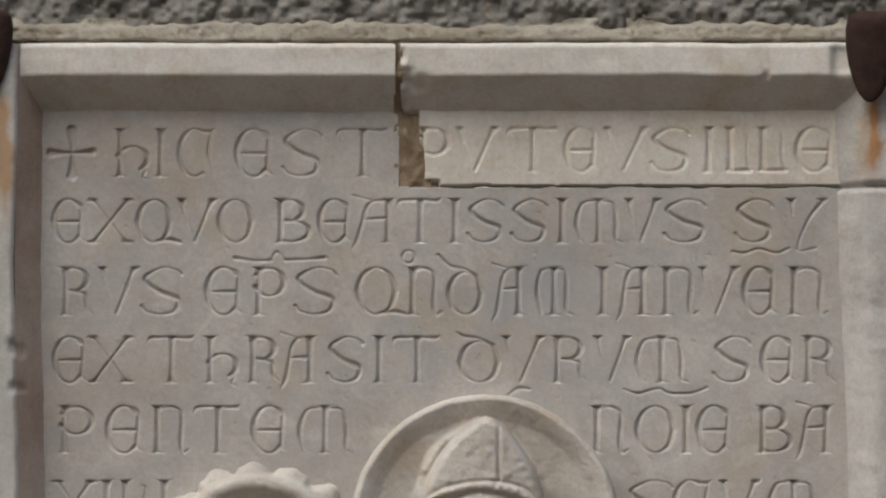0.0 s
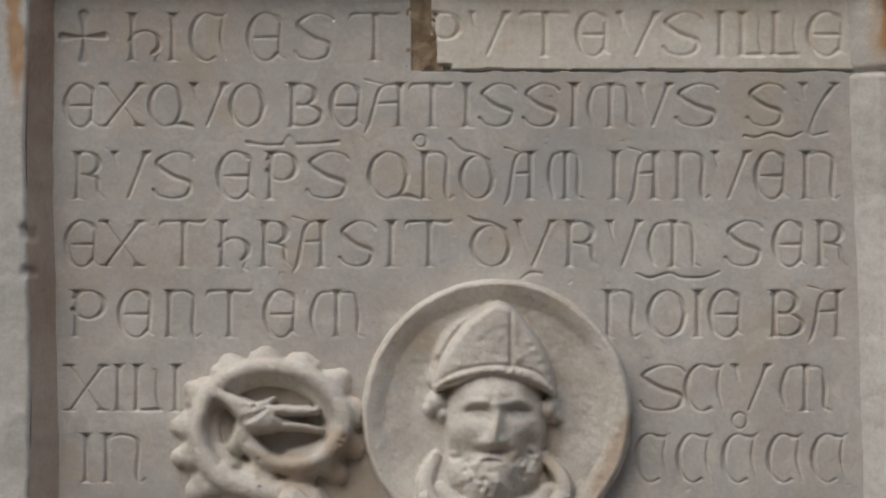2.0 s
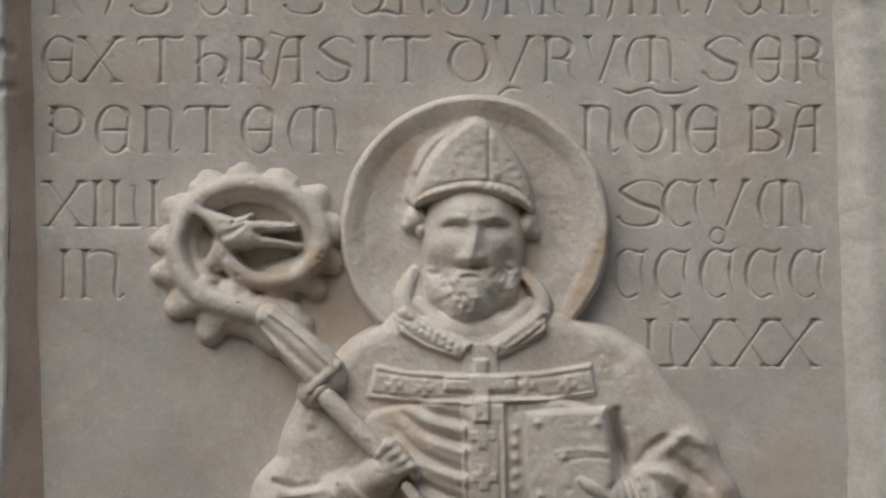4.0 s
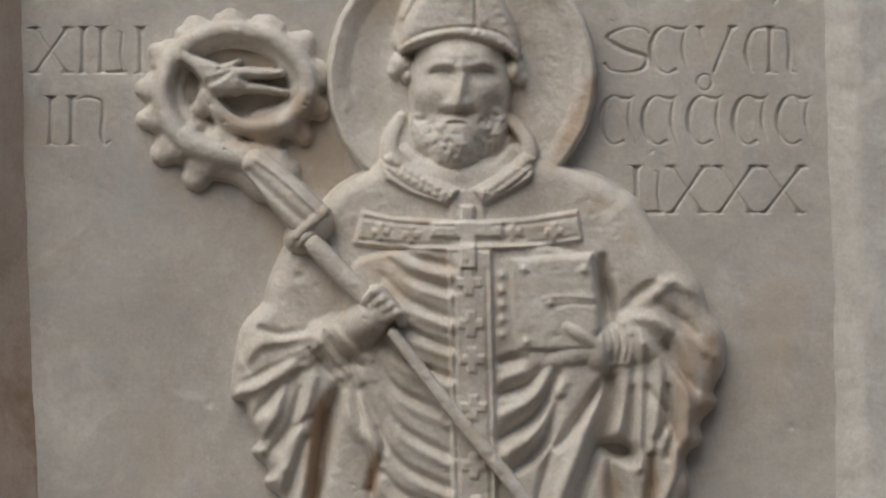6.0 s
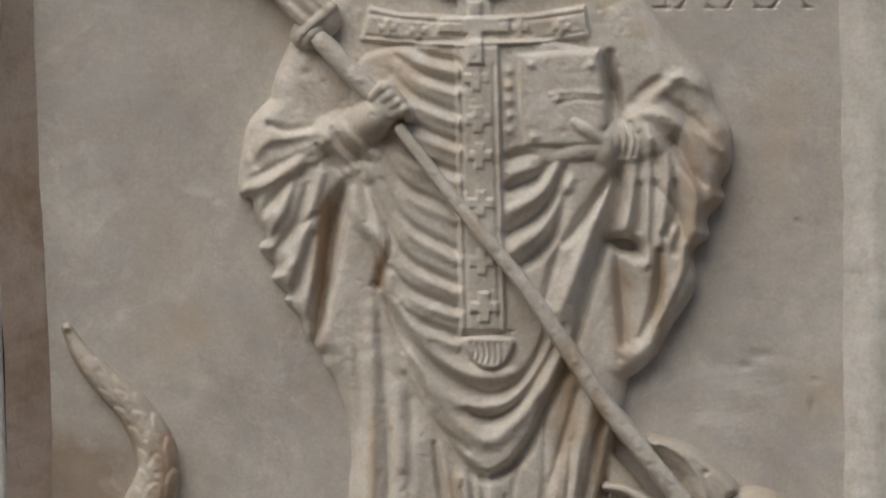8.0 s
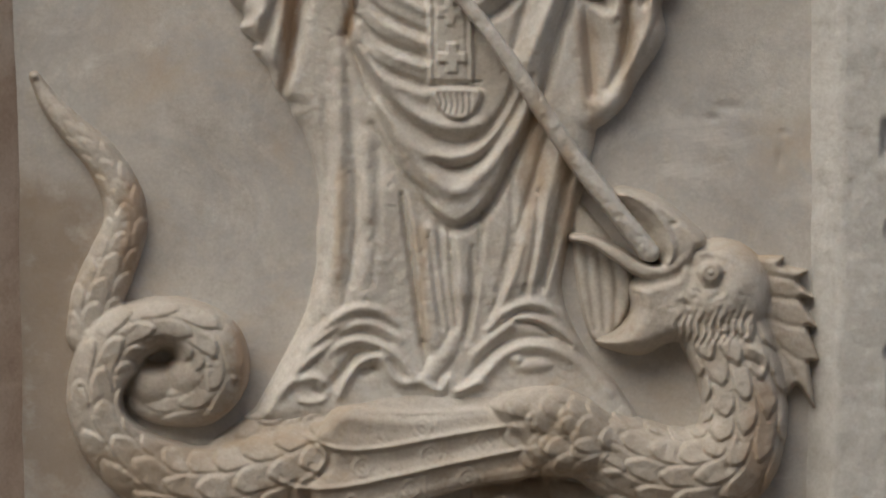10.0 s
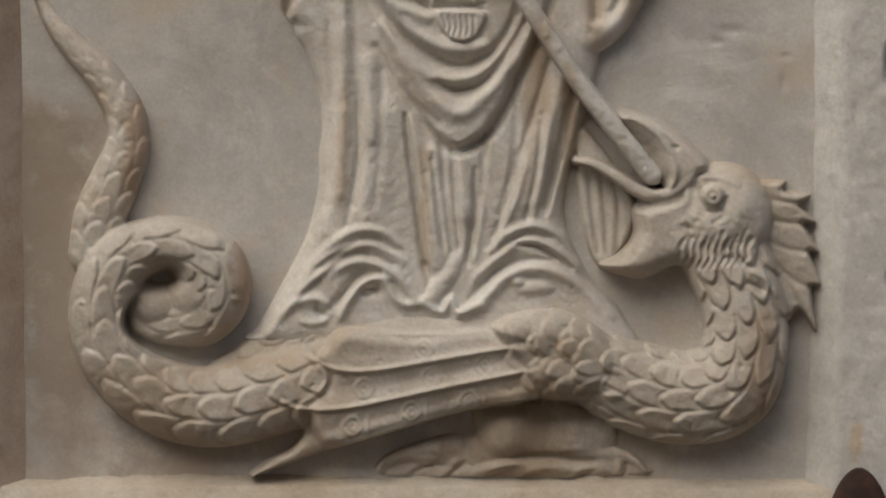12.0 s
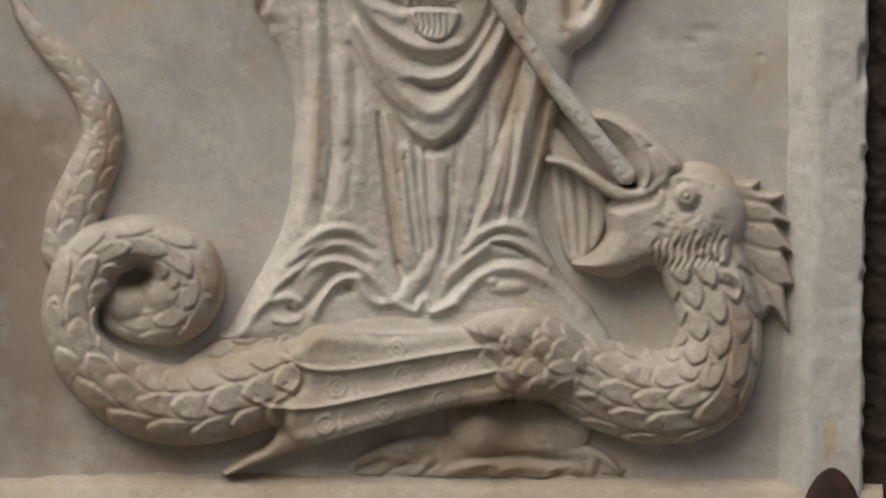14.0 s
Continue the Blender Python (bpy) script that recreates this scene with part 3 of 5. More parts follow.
# signs of contraction over and under the words
for line in (((416, 457, 4), (450, 462, 2.4), (480, 461, 3)), ((503, 461, 3), (545, 459, 2.6), (576, 456, 4)), ((480, 458, 1.6), (490, 446, 2.4), (502, 458, 1.6)),
             ((776, 452, 3.6), (795, 470, 3), (818, 476, 2)), ((1298, 446, 3), (1318, 449, 3), (1345, 441, 2.6), (1375, 449, 3), (1398, 440, 2.2)),
             ((1106, 690, 2.6), (1130, 698, 3), (1165, 689, 2.6), (1185, 697, 3), (1225, 697, 2.6), (1252, 687, 2.4)), ((900, 700, 2), (918, 688, 3), (938, 690, 2.4))):
    scribe.line(*line)
scribe.arc(723, 455, 11, 11, 0, 360, 2.6, 2.2)
scribe.arc(1288, 951, 13, 14, 0, 360, 2.6, 2.2)
# pits in the ground
rng = random.Random(5)
for _ in range(150):
    c = (rng.uniform(90, 1480), rng.uniform(340, 1190))
    ground.cut([(c[0], c[1], 2.2), (c[0] + rng.uniform(-5, 5), c[1] + rng.uniform(-4, 4), 1.5)], 0.7)
left, right = inner_left(ground.V), inner_right(ground.V)
wide = (ground.U > left - 14) & (ground.U < right + 14)
cell = wide[:-1, :-1] & wide[1:, 1:]
bounds = (190, 334, 452, 574, 698, 826, 952, 1078, 1200)
for top, bottom in zip(bounds[:-1], bounds[1:]):
    j = slice((top - 190) // 2, (bottom - 190) // 2 + 1)
    c = slice(j.start, j.stop - 1)
    part_of("inscription_line", sheet_mesh("inscription_line", ground.U[j], ground.V[j], ground.h[j], cell[c]), MARBLE, "grey-veined marble with a row of incised capitals")
lower = Field(60, 1560, 1200, 2640, 5, 0.0)
lower.h += 2.0 * cloud(lower.h.shape, 5, 6) + 0.7 * cloud(lower.h.shape, 40, 7)
fade = np.exp(-(lower.V - 1200) / 70)
lower.h = lower.h * (1 - fade) + np.interp(lower.u, ground.u, ground.h[-1])[None] * fade
for u, v, ru, rv in ((1370, 1795, 22, 9), (1345, 1815, 12, 6), (1465, 1885, 5, 14), (1440, 1560, 6, 4), (410, 1520, 5, 5), (1470, 1840, 8, 5)):
    lower.h -= 3.5 * np.exp(-((lower.U - u) / ru) ** 2 - ((lower.V - v) / rv) ** 2)
wide = (lower.U > inner_left(lower.V) - 14) & (lower.U < inner_right(lower.V) + 14)
part_of("panel", sheet_mesh("panel", lower.U, lower.V, lower.h, wide[:-1, :-1] & wide[1:, 1:]), MARBLE)

# the cleaner piece let into the corner
piece = Field(742, 1500, 186, 334, 2, -16)
edge = 4 * cloud(piece.h.shape, 30, 8)
body = (piece.U > 750 + edge + np.where(piece.V < 270, -14, 0) + 40 * (piece.V > 318) * np.clip((820 - piece.U) / 60, 0, 1)) & (piece.V < 329 + 0.3 * edge)
piece.h = np.where(body, 3 + 0.8 * cloud(piece.h.shape, 20, 9), -16)
scribe = Scribe(piece)
scribe.row("PVTEVS ILLE", (742, 792, 806, 884, 900, 984, 1002, 1056, 1068, 1150, 1154, 1218, 1246, 1264, 1284, 1330, 1342, 1392, 1412, 1474), 228, 302)
piece.soften(1)
carved_piece = sheet_mesh("inset_slab", piece.U, piece.V, piece.h)
part_of("inset_slab", carved_piece, CREAM, "cleaner white marble repair with incised capitals")


def grain(A, S, cell, seed):
    """Smooth random heights in -1..1 at places of the sheet."""
    g = np.random.default_rng(seed).uniform(-1, 1, (64, 64))
    x, y = A / cell + 100, S / cell + 100
    xi, yi = np.floor(x).astype(int), np.floor(y).astype(int)
    fx, fy = x - xi, y - yi
    fx, fy = fx * fx * (3 - 2 * fx), fy * fy * (3 - 2 * fy)
    pick = lambda i, j: g[j % 64, i % 64]
    return (pick(xi, yi) * (1 - fx) + pick(xi + 1, yi) * fx) * (1 - fy) + (pick(xi, yi + 1) * (1 - fx) + pick(xi + 1, yi + 1) * fx) * fy


def bar(name, mat, spine, rows, label="", rough=1.6, seed=1, chips=(), upright=True):
    """A moulding along the sheet: spine gives the places along it, rows are (offset function, height) across it."""
    n, m = len(spine), 0
    cols = []
    for (fa, ha), (fb, hb) in zip(rows[:-1], rows[1:]):
        a, b = fa(spine), fb(spine)
        k = max(2, int(max(np.abs(a - b).max() / 5, abs(ha - hb) / 8)))
        for i in range(k):
            t = i / k
            cols.append((a + (b - a) * t, np.full(n, ha + (hb - ha) * t)))
    cols.append((rows[-1][0](spine), np.full(n, float(rows[-1][1]))))
    A = np.array([c[0] for c in cols]).T
    H = np.array([c[1] for c in cols]).T
    S = np.repeat(spine[:, None], A.shape[1], 1)
    H = H + rough * (0.9 * grain(A, S, 70, seed) + 0.5 * grain(A, S, 23, seed + 1) + 0.3 * grain(A, S, 9, seed + 2))
    A = A + rough * (1.0 * grain(A * 0, S, 120, seed + 3) + 0.35 * grain(A * 0.3, S, 24, seed + 4))
    for s, a, rs, ra, depth in chips:
        H = H - depth * np.exp(-((S - s) / rs) ** 4 - ((A - a) / ra) ** 4)
    me = sheet_mesh(name, A, S, H) if upright else sheet_mesh(name, S, A, H)
    if not upright:
        me.flip_normals()
    if upright and A[0, -1] < A[0, 0]:
        me.flip_normals()
    if not upright and A[0, -1] < A[0, 0]:
        me.flip_normals()
    return part_of(name, me, mat, label)


vs = np.arange(82, 2650, 5.0)
at = lambda c: (lambda s: np.full(len(s), float(c)))
bar("left_reveal", EDGE, vs, [(lambda s: inner_left(s) + 6, -8), (inner_left, 1), (reveal_edge, 74)],
    "brown sloping inner edge of the frame", 1.6, 11, ((625, 36, 12, 10, 9), (690, 34, 8, 12, 8)))
bar("left_frame", PALE, vs, [(reveal_edge, 73), (lambda s: reveal_edge(s) - 6, 80), (lambda s: np.full(len(s), -110.0), 80), (at(-112), -90)],
    "pale chipped marble face of the frame", 2.0, 17, ((620, 28, 14, 10, 9), (690, 30, 9, 10, 8), (1075, 40, 20, 10, 7)))
bar("right_frame", PALE, vs, [(lambda s: inner_right(s) - 6, -8), (inner_right, 1), (lambda s: inner_right(s) + 44, 42), (lambda s: inner_right(s) + 58, 46),
                              (lambda s: 1654 + 1.5 * grain(s * 0, s, 40, 8), 46), (lambda s: 1659 + 3 * grain(s * 0, s, 18, 8), 36), (at(1662), -90)],
    "cool grey-white marble frame with a broken outer edge", 2.2, 23, ((1850, 1657, 34, 14, 16), (2010, 1657, 16, 8, 9), (2230, 1657, 12, 8, 9), (332, 1530, 5, 60, 16)))
us = np.arange(32, 701, 4.0)
top_rows = [(at(203), -8), (at(196), 1), (at(142), 62), (at(137), 67), (at(86), 67), (at(80), 61), (at(77), -90)]
bar("top_moulding", CLEAN, us, top_rows, "white marble cornice with a shaded soffit", 1.4, 31, (), False)
bar("top_moulding", CLEAN, np.arange(709, 1531, 4.0), [(f, h + 1.5 if h > 0 else h) for f, h in top_rows],
    "white marble cornice with a shaded soffit", 1.4, 37, ((712, 100, 7, 14, 9), (716, 138, 16, 14, 12), (740, 150, 18, 14, 10), (712, 180, 8, 10, 8), (1490, 110, 18, 30, 14), (1355, 138, 6, 6, 6)), False)
bar("bottom_ledge", WORN, np.arange(60, 1700, 4.0), [(at(2582), -8), (lambda s: 2600 - 6 * np.clip(s / 1500, 0, 1), 4), (lambda s: 2612 - 6 * np.clip(s / 1500, 0, 1), 40), (at(2646), 60), (at(2690), 60), (at(2692), -90)],
    "worn cream marble ledge along the foot", 2.4, 41, ((150, 2600, 60, 12, 10), (1130, 2590, 24, 10, -10)), False)
# brown filler in the crack between the two upper pieces
crack = Field(697, 762, 78, 334, 3, -12)
crack.h += np.interp(crack.V, (76, 140, 200, 336), (74, 70, 12, 10)) + 3 * cloud(crack.h.shape, 5, 51) + 1.5 * cloud(crack.h.shape, 12, 52)
crack.h = np.where((crack.V < 204) & (crack.U > 713 + 4 * cloud(crack.h.shape, 5, 53)), -12, crack.h)
part_of("crack_filler", sheet_mesh("crack_filler", crack.U, crack.V, crack.h), BROWN, "crumbling brown filler in the crack")
back = bpy.data.meshes.new("backing")
bm = bmesh.new()
bmesh.ops.create_cube(bm, size=1, matrix=Matrix.Translation(place(775, 1384, -60)) @ Matrix.Diagonal((1760 * UNIT, 80 * UNIT, 2600 * UNIT, 1)))
bm.to_mesh(back)
bm.free()
part_of("backing", back, PALE)

# ---- wall, mortar, ground ----
wall = tagged(new("wall_back"), "rough grey rubble wall", "wall", kind="structure")


def wall_piece(name, u0, u1, v0, v1, step, base, amp, seed, mat):
    f = Field(u0, u1, v0, v1, step, base)
    n = (u1 - u0)
    f.h += amp * cloud(f.h.shape, max(2, n / 150), seed) + amp * 0.7 * cloud(f.h.shape, max(3, n / 55), seed + 1) + amp * 0.7 * cloud(f.h.shape, max(4, n / 24), seed + 2) + amp * 0.5 * cloud(f.h.shape, max(5, n / 10), seed + 3)
    return part(name, sheet_mesh(name, f.U, f.V, f.h), mat, wall)


wall_piece("rubble", -260, 1900, -260, 78, 3, 12, 13, 61, RUBBLE)
wall_piece("dark_stone", 1640, 1900, 78, 2900, 5, 4, 9, 66, UMBER)
core = bpy.data.meshes.new("wall_core")
bm = bmesh.new()
bmesh.ops.create_cube(bm, size=1, matrix=Matrix.Translation((0, 0.26, 2.5)) @ Matrix.Diagonal((12, 0.4, 5.2, 1)))
bm.to_mesh(core)
bm.free()
part("wall_core", core, RUBBLE, wall)
mortar = Field(-60, 1600, 30, 84, 3, 0)
lip = 40 + 9 * cloud(mortar.h.shape, 12, 71) + 4 * cloud(mortar.h.shape, 50, 72) + 2 * cloud(mortar.h.shape, 160, 77) - 7 * np.abs(mortar.U - 800) / 800
rise = np.clip((mortar.V - lip) / 12, 0, 1)
mortar.h = 4 + (34 + 0.25 * (mortar.V - 60)) * rise * rise * (3 - 2 * rise) + 2.2 * cloud(mortar.h.shape, 30, 78) + 2.0 * cloud(mortar.h.shape, 90, 73) + 1.8 * cloud(mortar.h.shape, 260, 74)
mortar.h = np.where(mortar.V > 75 + 2.5 * cloud(mortar.h.shape, 25, 75) + 1.5 * cloud(mortar.h.shape, 90, 79), 14, mortar.h)
pits = cloud(mortar.h.shape, 270, 76)
mortar.h -= np.where(pits > 0.5, 11 * (pits - 0.5) / 0.5, 0)
mortar.soften(1)
tagged(part("mortar_bed", sheet_mesh("mortar_bed", mortar.U, mortar.V, mortar.h), MORTAR, wall), "pitted cream mortar bed")
# Unseen wall added to block low sky and bounce warm light on the plaque.
far = bpy.data.meshes.new("unseen_bounce_wall")
bm = bmesh.new()
bmesh.ops.create_cube(bm, size=1, matrix=Matrix.Translation((4, -13.2, 5)) @ Matrix.Diagonal((40, 0.4, 10, 1)))
bm.to_mesh(far)
bm.free()
far.materials.append(OCHRE)
tagged(new("unseen_bounce_wall", far), "unseen plain ochre wall added to block low sky and warm the bounce", "wall", kind="structure")
paving = bpy.data.meshes.new("ground")
paving.from_pydata([(-600, -900, 0), (600, -900, 0), (600, 0.4, 0), (-600, 0.4, 0)], [], [(0, 1, 2, 3)])
paving.materials.append(PAVING)
tagged(new("ground", paving), "grey street paving", "ground", kind="structure")


# ---- iron clamps ----
def clamp(u, v, half, length, tilt, h):
    """A forged tongue of iron, pointed at one end, that holds the plaque."""
    bm = bmesh.new()
    rings = []
    for t in (0, 0.03, 0.09, 0.2, 0.4, 0.6, 0.78, 0.9, 0.97, 1.0):
        w = half * max(0.1, math.sqrt(1 - t ** 2.3)) * {0: 0.5, 0.03: 0.8, 0.09: 0.95}.get(t, 1)
        d = 22 * max(0.1, 1 - 0.7 * t) * {0: 0.5, 0.03: 0.8}.get(t, 1)
        ring = []
        for k in range(12):
            a = 2 * math.pi * k / 12
            x = w * math.copysign(abs(math.cos(a)) ** 0.7, math.cos(a)) * (1 + 0.05 * math.sin(5 * t + k))
            y = d * math.copysign(abs(math.sin(a)) ** 0.7, math.sin(a)) * (1 + 0.06 * math.cos(7 * t + 2 * k))
            ring.append(bm.verts.new((x * UNIT, -(y + d * 0.4) * UNIT, -t * length * UNIT)))
        rings.append(ring)
    for a, b in zip(rings[:-1], rings[1:]):
        for k in range(12):
            bm.faces.new((a[k], a[(k + 1) % 12], b[(k + 1) % 12], b[k]))
    bm.faces.new(rings[0])
    bm.faces.new(rings[-1][::-1])
    bmesh.ops.recalc_face_normals(bm, faces=bm.faces)
    for f in bm.faces:
        f.smooth = True
    me = bpy.data.meshes.new("iron_clamp")
    bm.to_mesh(me)
    bm.free()
    me.materials.append(IRON)
    ob = new("iron_clamp", me)
    ob.matrix_world = Matrix.Translation(place(u, v, h)) @ Matrix.Rotation(radians(tilt), 4, "Y")
    return tagged(ob, "dark rusted iron clamp over the plaque's edge", "clamp", "iron clamps")


clamp(1546, 26, 48, 160, 3, 74)
clamp(-22, 22, 46, 158, 0, 80)
clamp(1604, 2722, 62, 158, 180, 62)


# ---- the carved figures ----
HEAD, CHEST, ROBE, FOOT = (-3.1, 373.8, -0.05), (42.1, 893, -0.07), (53.8, 1369.6, -0.15), (93.5, 1742.9, 0.53)


def bishop():
    """The standing figure in low relief: halo, mitred head, vestments, sleeves, robe and feet in one mesh."""
    f = Field(430, 1340, 680, 2360, 2, -6.0)
    # body, sleeves and robe as one rounded mass
    f.on(*CHEST)
    f.plate([(700, 190), (640, 215), (590, 245), (545, 300), (505, 365), (480, 430), (430, 485), (415, 545), (410, 612), (432, 622), (440, 655), (460, 690), (446, 712), (476, 742), (468, 765), (496, 790), (490, 805), (518, 835), (530, 870),
             (560, 900), (640, 930), (1040, 950), (1098, 940), (1146, 900), (1172, 852), (1204, 806), (1218, 770), (1212, 718), (1240, 692), (1236, 660), (1266, 625), (1260, 600), (1280, 560),
             (1278, 500), (1252, 460), (1238, 415), (1210, 380), (1155, 315), (1105, 255), (1060, 222), (1000, 205), (940, 190)], 6, 46, 34)
    f.plate([(600, 640), (560, 800), (556, 905), (580, 950), (606, 1040), (616, 1180), (650, 1270), (960, 1270), (1010, 1200), (1055, 1120), (1080, 1030), (1098, 930), (1100, 760), (1000, 600)], 2, 46, 60)
    # lower robe and feet
    f.on(*FOOT)
    f.plate([(600, 160), (556, 250), (552, 330), (530, 420), (490, 500), (445, 580), (430, 610), (600, 640), (1080, 640), (1090, 560), (1030, 490), (985, 380), (1010, 250), (1020, 180), (900, 150)], 2, 46, 62)
    f.on(*CHEST)
    f.swell(815, 420, 190, 200, 22).swell(830, 650, 160, 190, 16).swell(815, 240, 200, 70, 8)
    # arms
    f.tube([(560, 340, 50, 10), (520, 440, 52, 12), (530, 515, 50, 20), (610, 500, 44, 38)], 0.7)
    f.tube([(1080, 300, 56, 14), (1150, 420, 58, 16), (1140, 500, 56, 24), (1060, 530, 40, 40)], 0.7)
    f.swell(1215, 590, 50, 110, 10).swell(470, 640, 50, 90, 8)
    # chasuble, which hangs to a point over the robe
    f.on(*ROBE)
    f.plate([(600, -60), (625, 160), (660, 330), (700, 440), (760, 560), (835, 632), (905, 575), (955, 470), (1010, 330), (1040, 180), (1060, 60), (1000, -120), (680, -120)], 0, 15, 12, add=True)
    # falls of the left sleeve, seen from the front
    f.on(*CHEST)
    for pts in ([(585, 500, 11, 6), (520, 512, 13, 10), (462, 522, 12, 9), (428, 556, 10, 5)], [(575, 515, 11, 8), (520, 548, 12, 13), (470, 590, 12, 12), (416, 616, 11, 8)], [(560, 545, 11, 7), (506, 582, 11, 12), (490, 640, 11, 13), (462, 684, 10, 11), (446, 714, 9, 6)],
                [(556, 580, 12, 8), (538, 640, 13, 12), (520, 700, 13, 12), (500, 760, 11, 9), (482, 800, 9, 5)], [(562, 640, 10, 6), (548, 740, 11, 10), (530, 800, 11, 8), (520, 850, 9, 4)], [(470, 650, 10, 6), (442, 668, 8, 6)], [(505, 740, 9, 6), (470, 770, 8, 5)]):
        f.fold(pts, 0.5)
    for pts in ([(540, 534, 7, -5), (478, 566, 9, -10), (430, 590, 8, -6)], [(530, 566, 7, -6), (480, 612, 9, -13), (446, 656, 8, -8)], [(530, 600, 7, -7), (512, 664, 9, -15), (474, 716, 9, -10), (462, 738, 7, -7)],
                [(545, 650, 6, -6), (522, 668, 6, -12)], [(540, 690, 7, -6), (514, 772, 8, -11), (502, 812, 7, -6)], [(462, 494, 6, -13), (492, 505, 7, -13), (540, 498, 6, -6)], [(440, 490, 6, -5), (428, 530, 7, -8), (440, 566, 6, -6)]):
        f.fold(pts, -0.4)
    f.swell(528, 402, 10, 7, -6)
    # the deep hollow between sleeve and robe
    f.fold([(600, 600, 13, -18), (575, 660, 17, -44), (562, 760, 14, -44), (548, 850, 9, -30), (540, 890, 6, -10)])
    f.fold([(655, 720, 8, -4), (664, 745, 9, -24), (655, 775, 7, -16)])
    f.fold([(600, 580, 11, 10), (625, 660, 13, 16), (662, 700, 12, 12), (672, 735, 8, 6)])
    f.fold([(640, 600, 9, -12), (676, 680, 7, -14), (674, 730, 6, -8)])
    # right sleeve
    for pts in ([(1080, 475, 13, 10), (1150, 475, 15, 15), (1200, 510, 15, 16), (1250, 600, 13, 9)], [(1110, 450, 10, 6), (1180, 410, 14, 14), (1215, 420, 12, 10)], [(1130, 500, 12, 8), (1165, 560, 13, 14), (1160, 650, 12, 12), (1140, 760, 9, 6)],
                [(1180, 540, 12, 10), (1215, 620, 14, 16), (1215, 700, 10, 8)], [(1110, 500, 12, 8), (1105, 600, 14, 14), (1090, 690, 12, 12)], [(1135, 520, 10, 8), (1132, 640, 10, 12), (1130, 740, 9, 10)],
                [(1180, 680, 12, 12), (1195, 740, 10, 10), (1150, 840, 9, 6)], [(1200, 470, 9, 6), (1235, 520, 10, 9), (1262, 540, 8, 6)]):
        f.fold([(u, v, w * 0.9, 1.0 * a) for u, v, w, a in pts], 0.6)
    for pts in ([(1090, 470, 8, -8), (1140, 425, 10, -18), (1165, 415, 8, -8)], [(1165, 450, 8, -8), (1205, 480, 9, -18), (1225, 500, 8, -10)], [(1175, 520, 8, -10), (1200, 570, 9, -18), (1230, 600, 8, -8)],
                [(1180, 600, 8, -10), (1190, 670, 9, -20), (1180, 720, 8, -12)], [(1145, 600, 7, -10), (1180, 650, 7, -14), (1160, 690, 7, -10)], [(1115, 720, 12, -30), (1085, 700, 14, -36), (1060, 698, 9, -16)],
                [(1118, 600, 6, -10), (1115, 680, 7, -14)], [(1150, 720, 8, -14), (1150, 800, 10, -24), (1120, 870, 9, -14)], [(1055, 385, 10, -14), (1068, 440, 12, -32), (1074, 490, 8, -14)]):
        f.fold(pts)
    f.swell(1090, 706, 28, 13, -46)
    f.fold([(1080, 730, 14, -14), (1100, 800, 18, -22), (1105, 880, 12, -12)])
    # hollows of the drapery over the chest and the belly
    for k, (y0, y1) in enumerate(((345, 380), (368, 420), (398, 470), (440, 522), (480, 575), (535, 640), (590, 712), (670, 770), (740, 812), (790, 862))):
        x0 = 690 - 6 * k if k < 4 else 640 + 4 * k
        f.fold([(x0, y0, 6, -4), (x0 + 45, y0 + 0.62 * (y1 - y0), 9, -13), (792, y1, 8, -15)], 0.7)
        f.fold([(x0 + 10, y0 + 18, 9, 4), (x0 + 55, y0 + 0.62 * (y1 - y0) + 20, 11, 8), (792, y1 + 20, 10, 8)])
    for pts in ([(884, 552, 7, -14), (905, 546, 8, -16), (930, 545, 6, -6)], [(884, 607, 8, -18), (930, 590, 9, -18), (958, 562, 7, -8)], [(884, 685, 9, -20), (945, 645, 11, -24), (985, 572, 8, -10)],
                [(893, 752, 9, -20), (955, 700, 12, -26), (985, 620, 9, -14)], [(985, 700, 8, -14), (1030, 640, 9, -20), (1068, 580, 7, -14)], [(1000, 880, 9, -20), (1030, 760, 12, -28), (1078, 640, 12, -26), (1080, 580, 9, -16)],
                [(950, 800, 7, -10), (965, 740, 9, -16), (975, 710, 6, -8)], [(1090, 880, 8, -20), (1082, 790, 9, -18), (1078, 730, 7, -8)]):
        f.fold(pts)
    for pts in ([(890, 580, 10, 8), (920, 570, 9, 8)], [(890, 645, 12, 11), (950, 610, 11, 10), (968, 570, 8, 5)], [(893, 715, 12, 11), (960, 665, 12, 11), (995, 590, 9, 6)], [(960, 860, 12, 10), (1000, 760, 13, 12), (1045, 640, 12, 11)]):
        f.fold(pts)
    # curved folds under the stole and the point of the chasuble
    f.on(*ROBE)
    for pts in ([(660, 330, 8, -8), (720, 420, 10, -15), (800, 478, 11, -18), (860, 486, 11, -18), (915, 440, 10, -14), (950, 360, 8, -8)], [(800, 520, 7, -8), (835, 532, 9, -22), (880, 515, 8, -15), (930, 450, 8, -10), (970, 370, 7, -6)],
                [(690, 460, 7, -6), (740, 540, 8, -10), (800, 590, 8, -8)], [(640, 300, 6, -8), (690, 400, 7, -8), (730, 500, 6, -6)]):
        f.fold(pts, 0.5)
    for pts in ([(680, 330, 11, 8), (740, 420, 13, 11), (810, 458, 13, 11), (880, 455, 12, 9)], [(700, 420, 11, 7), (770, 500, 13, 10), (840, 512, 12, 10), (900, 480, 11, 9), (955, 390, 10, 7)], [(730, 480, 10, 5), (800, 555, 14, 11), (850, 570, 14, 11), (920, 500, 12, 9), (975, 400, 10, 6)]):
        f.fold(pts)
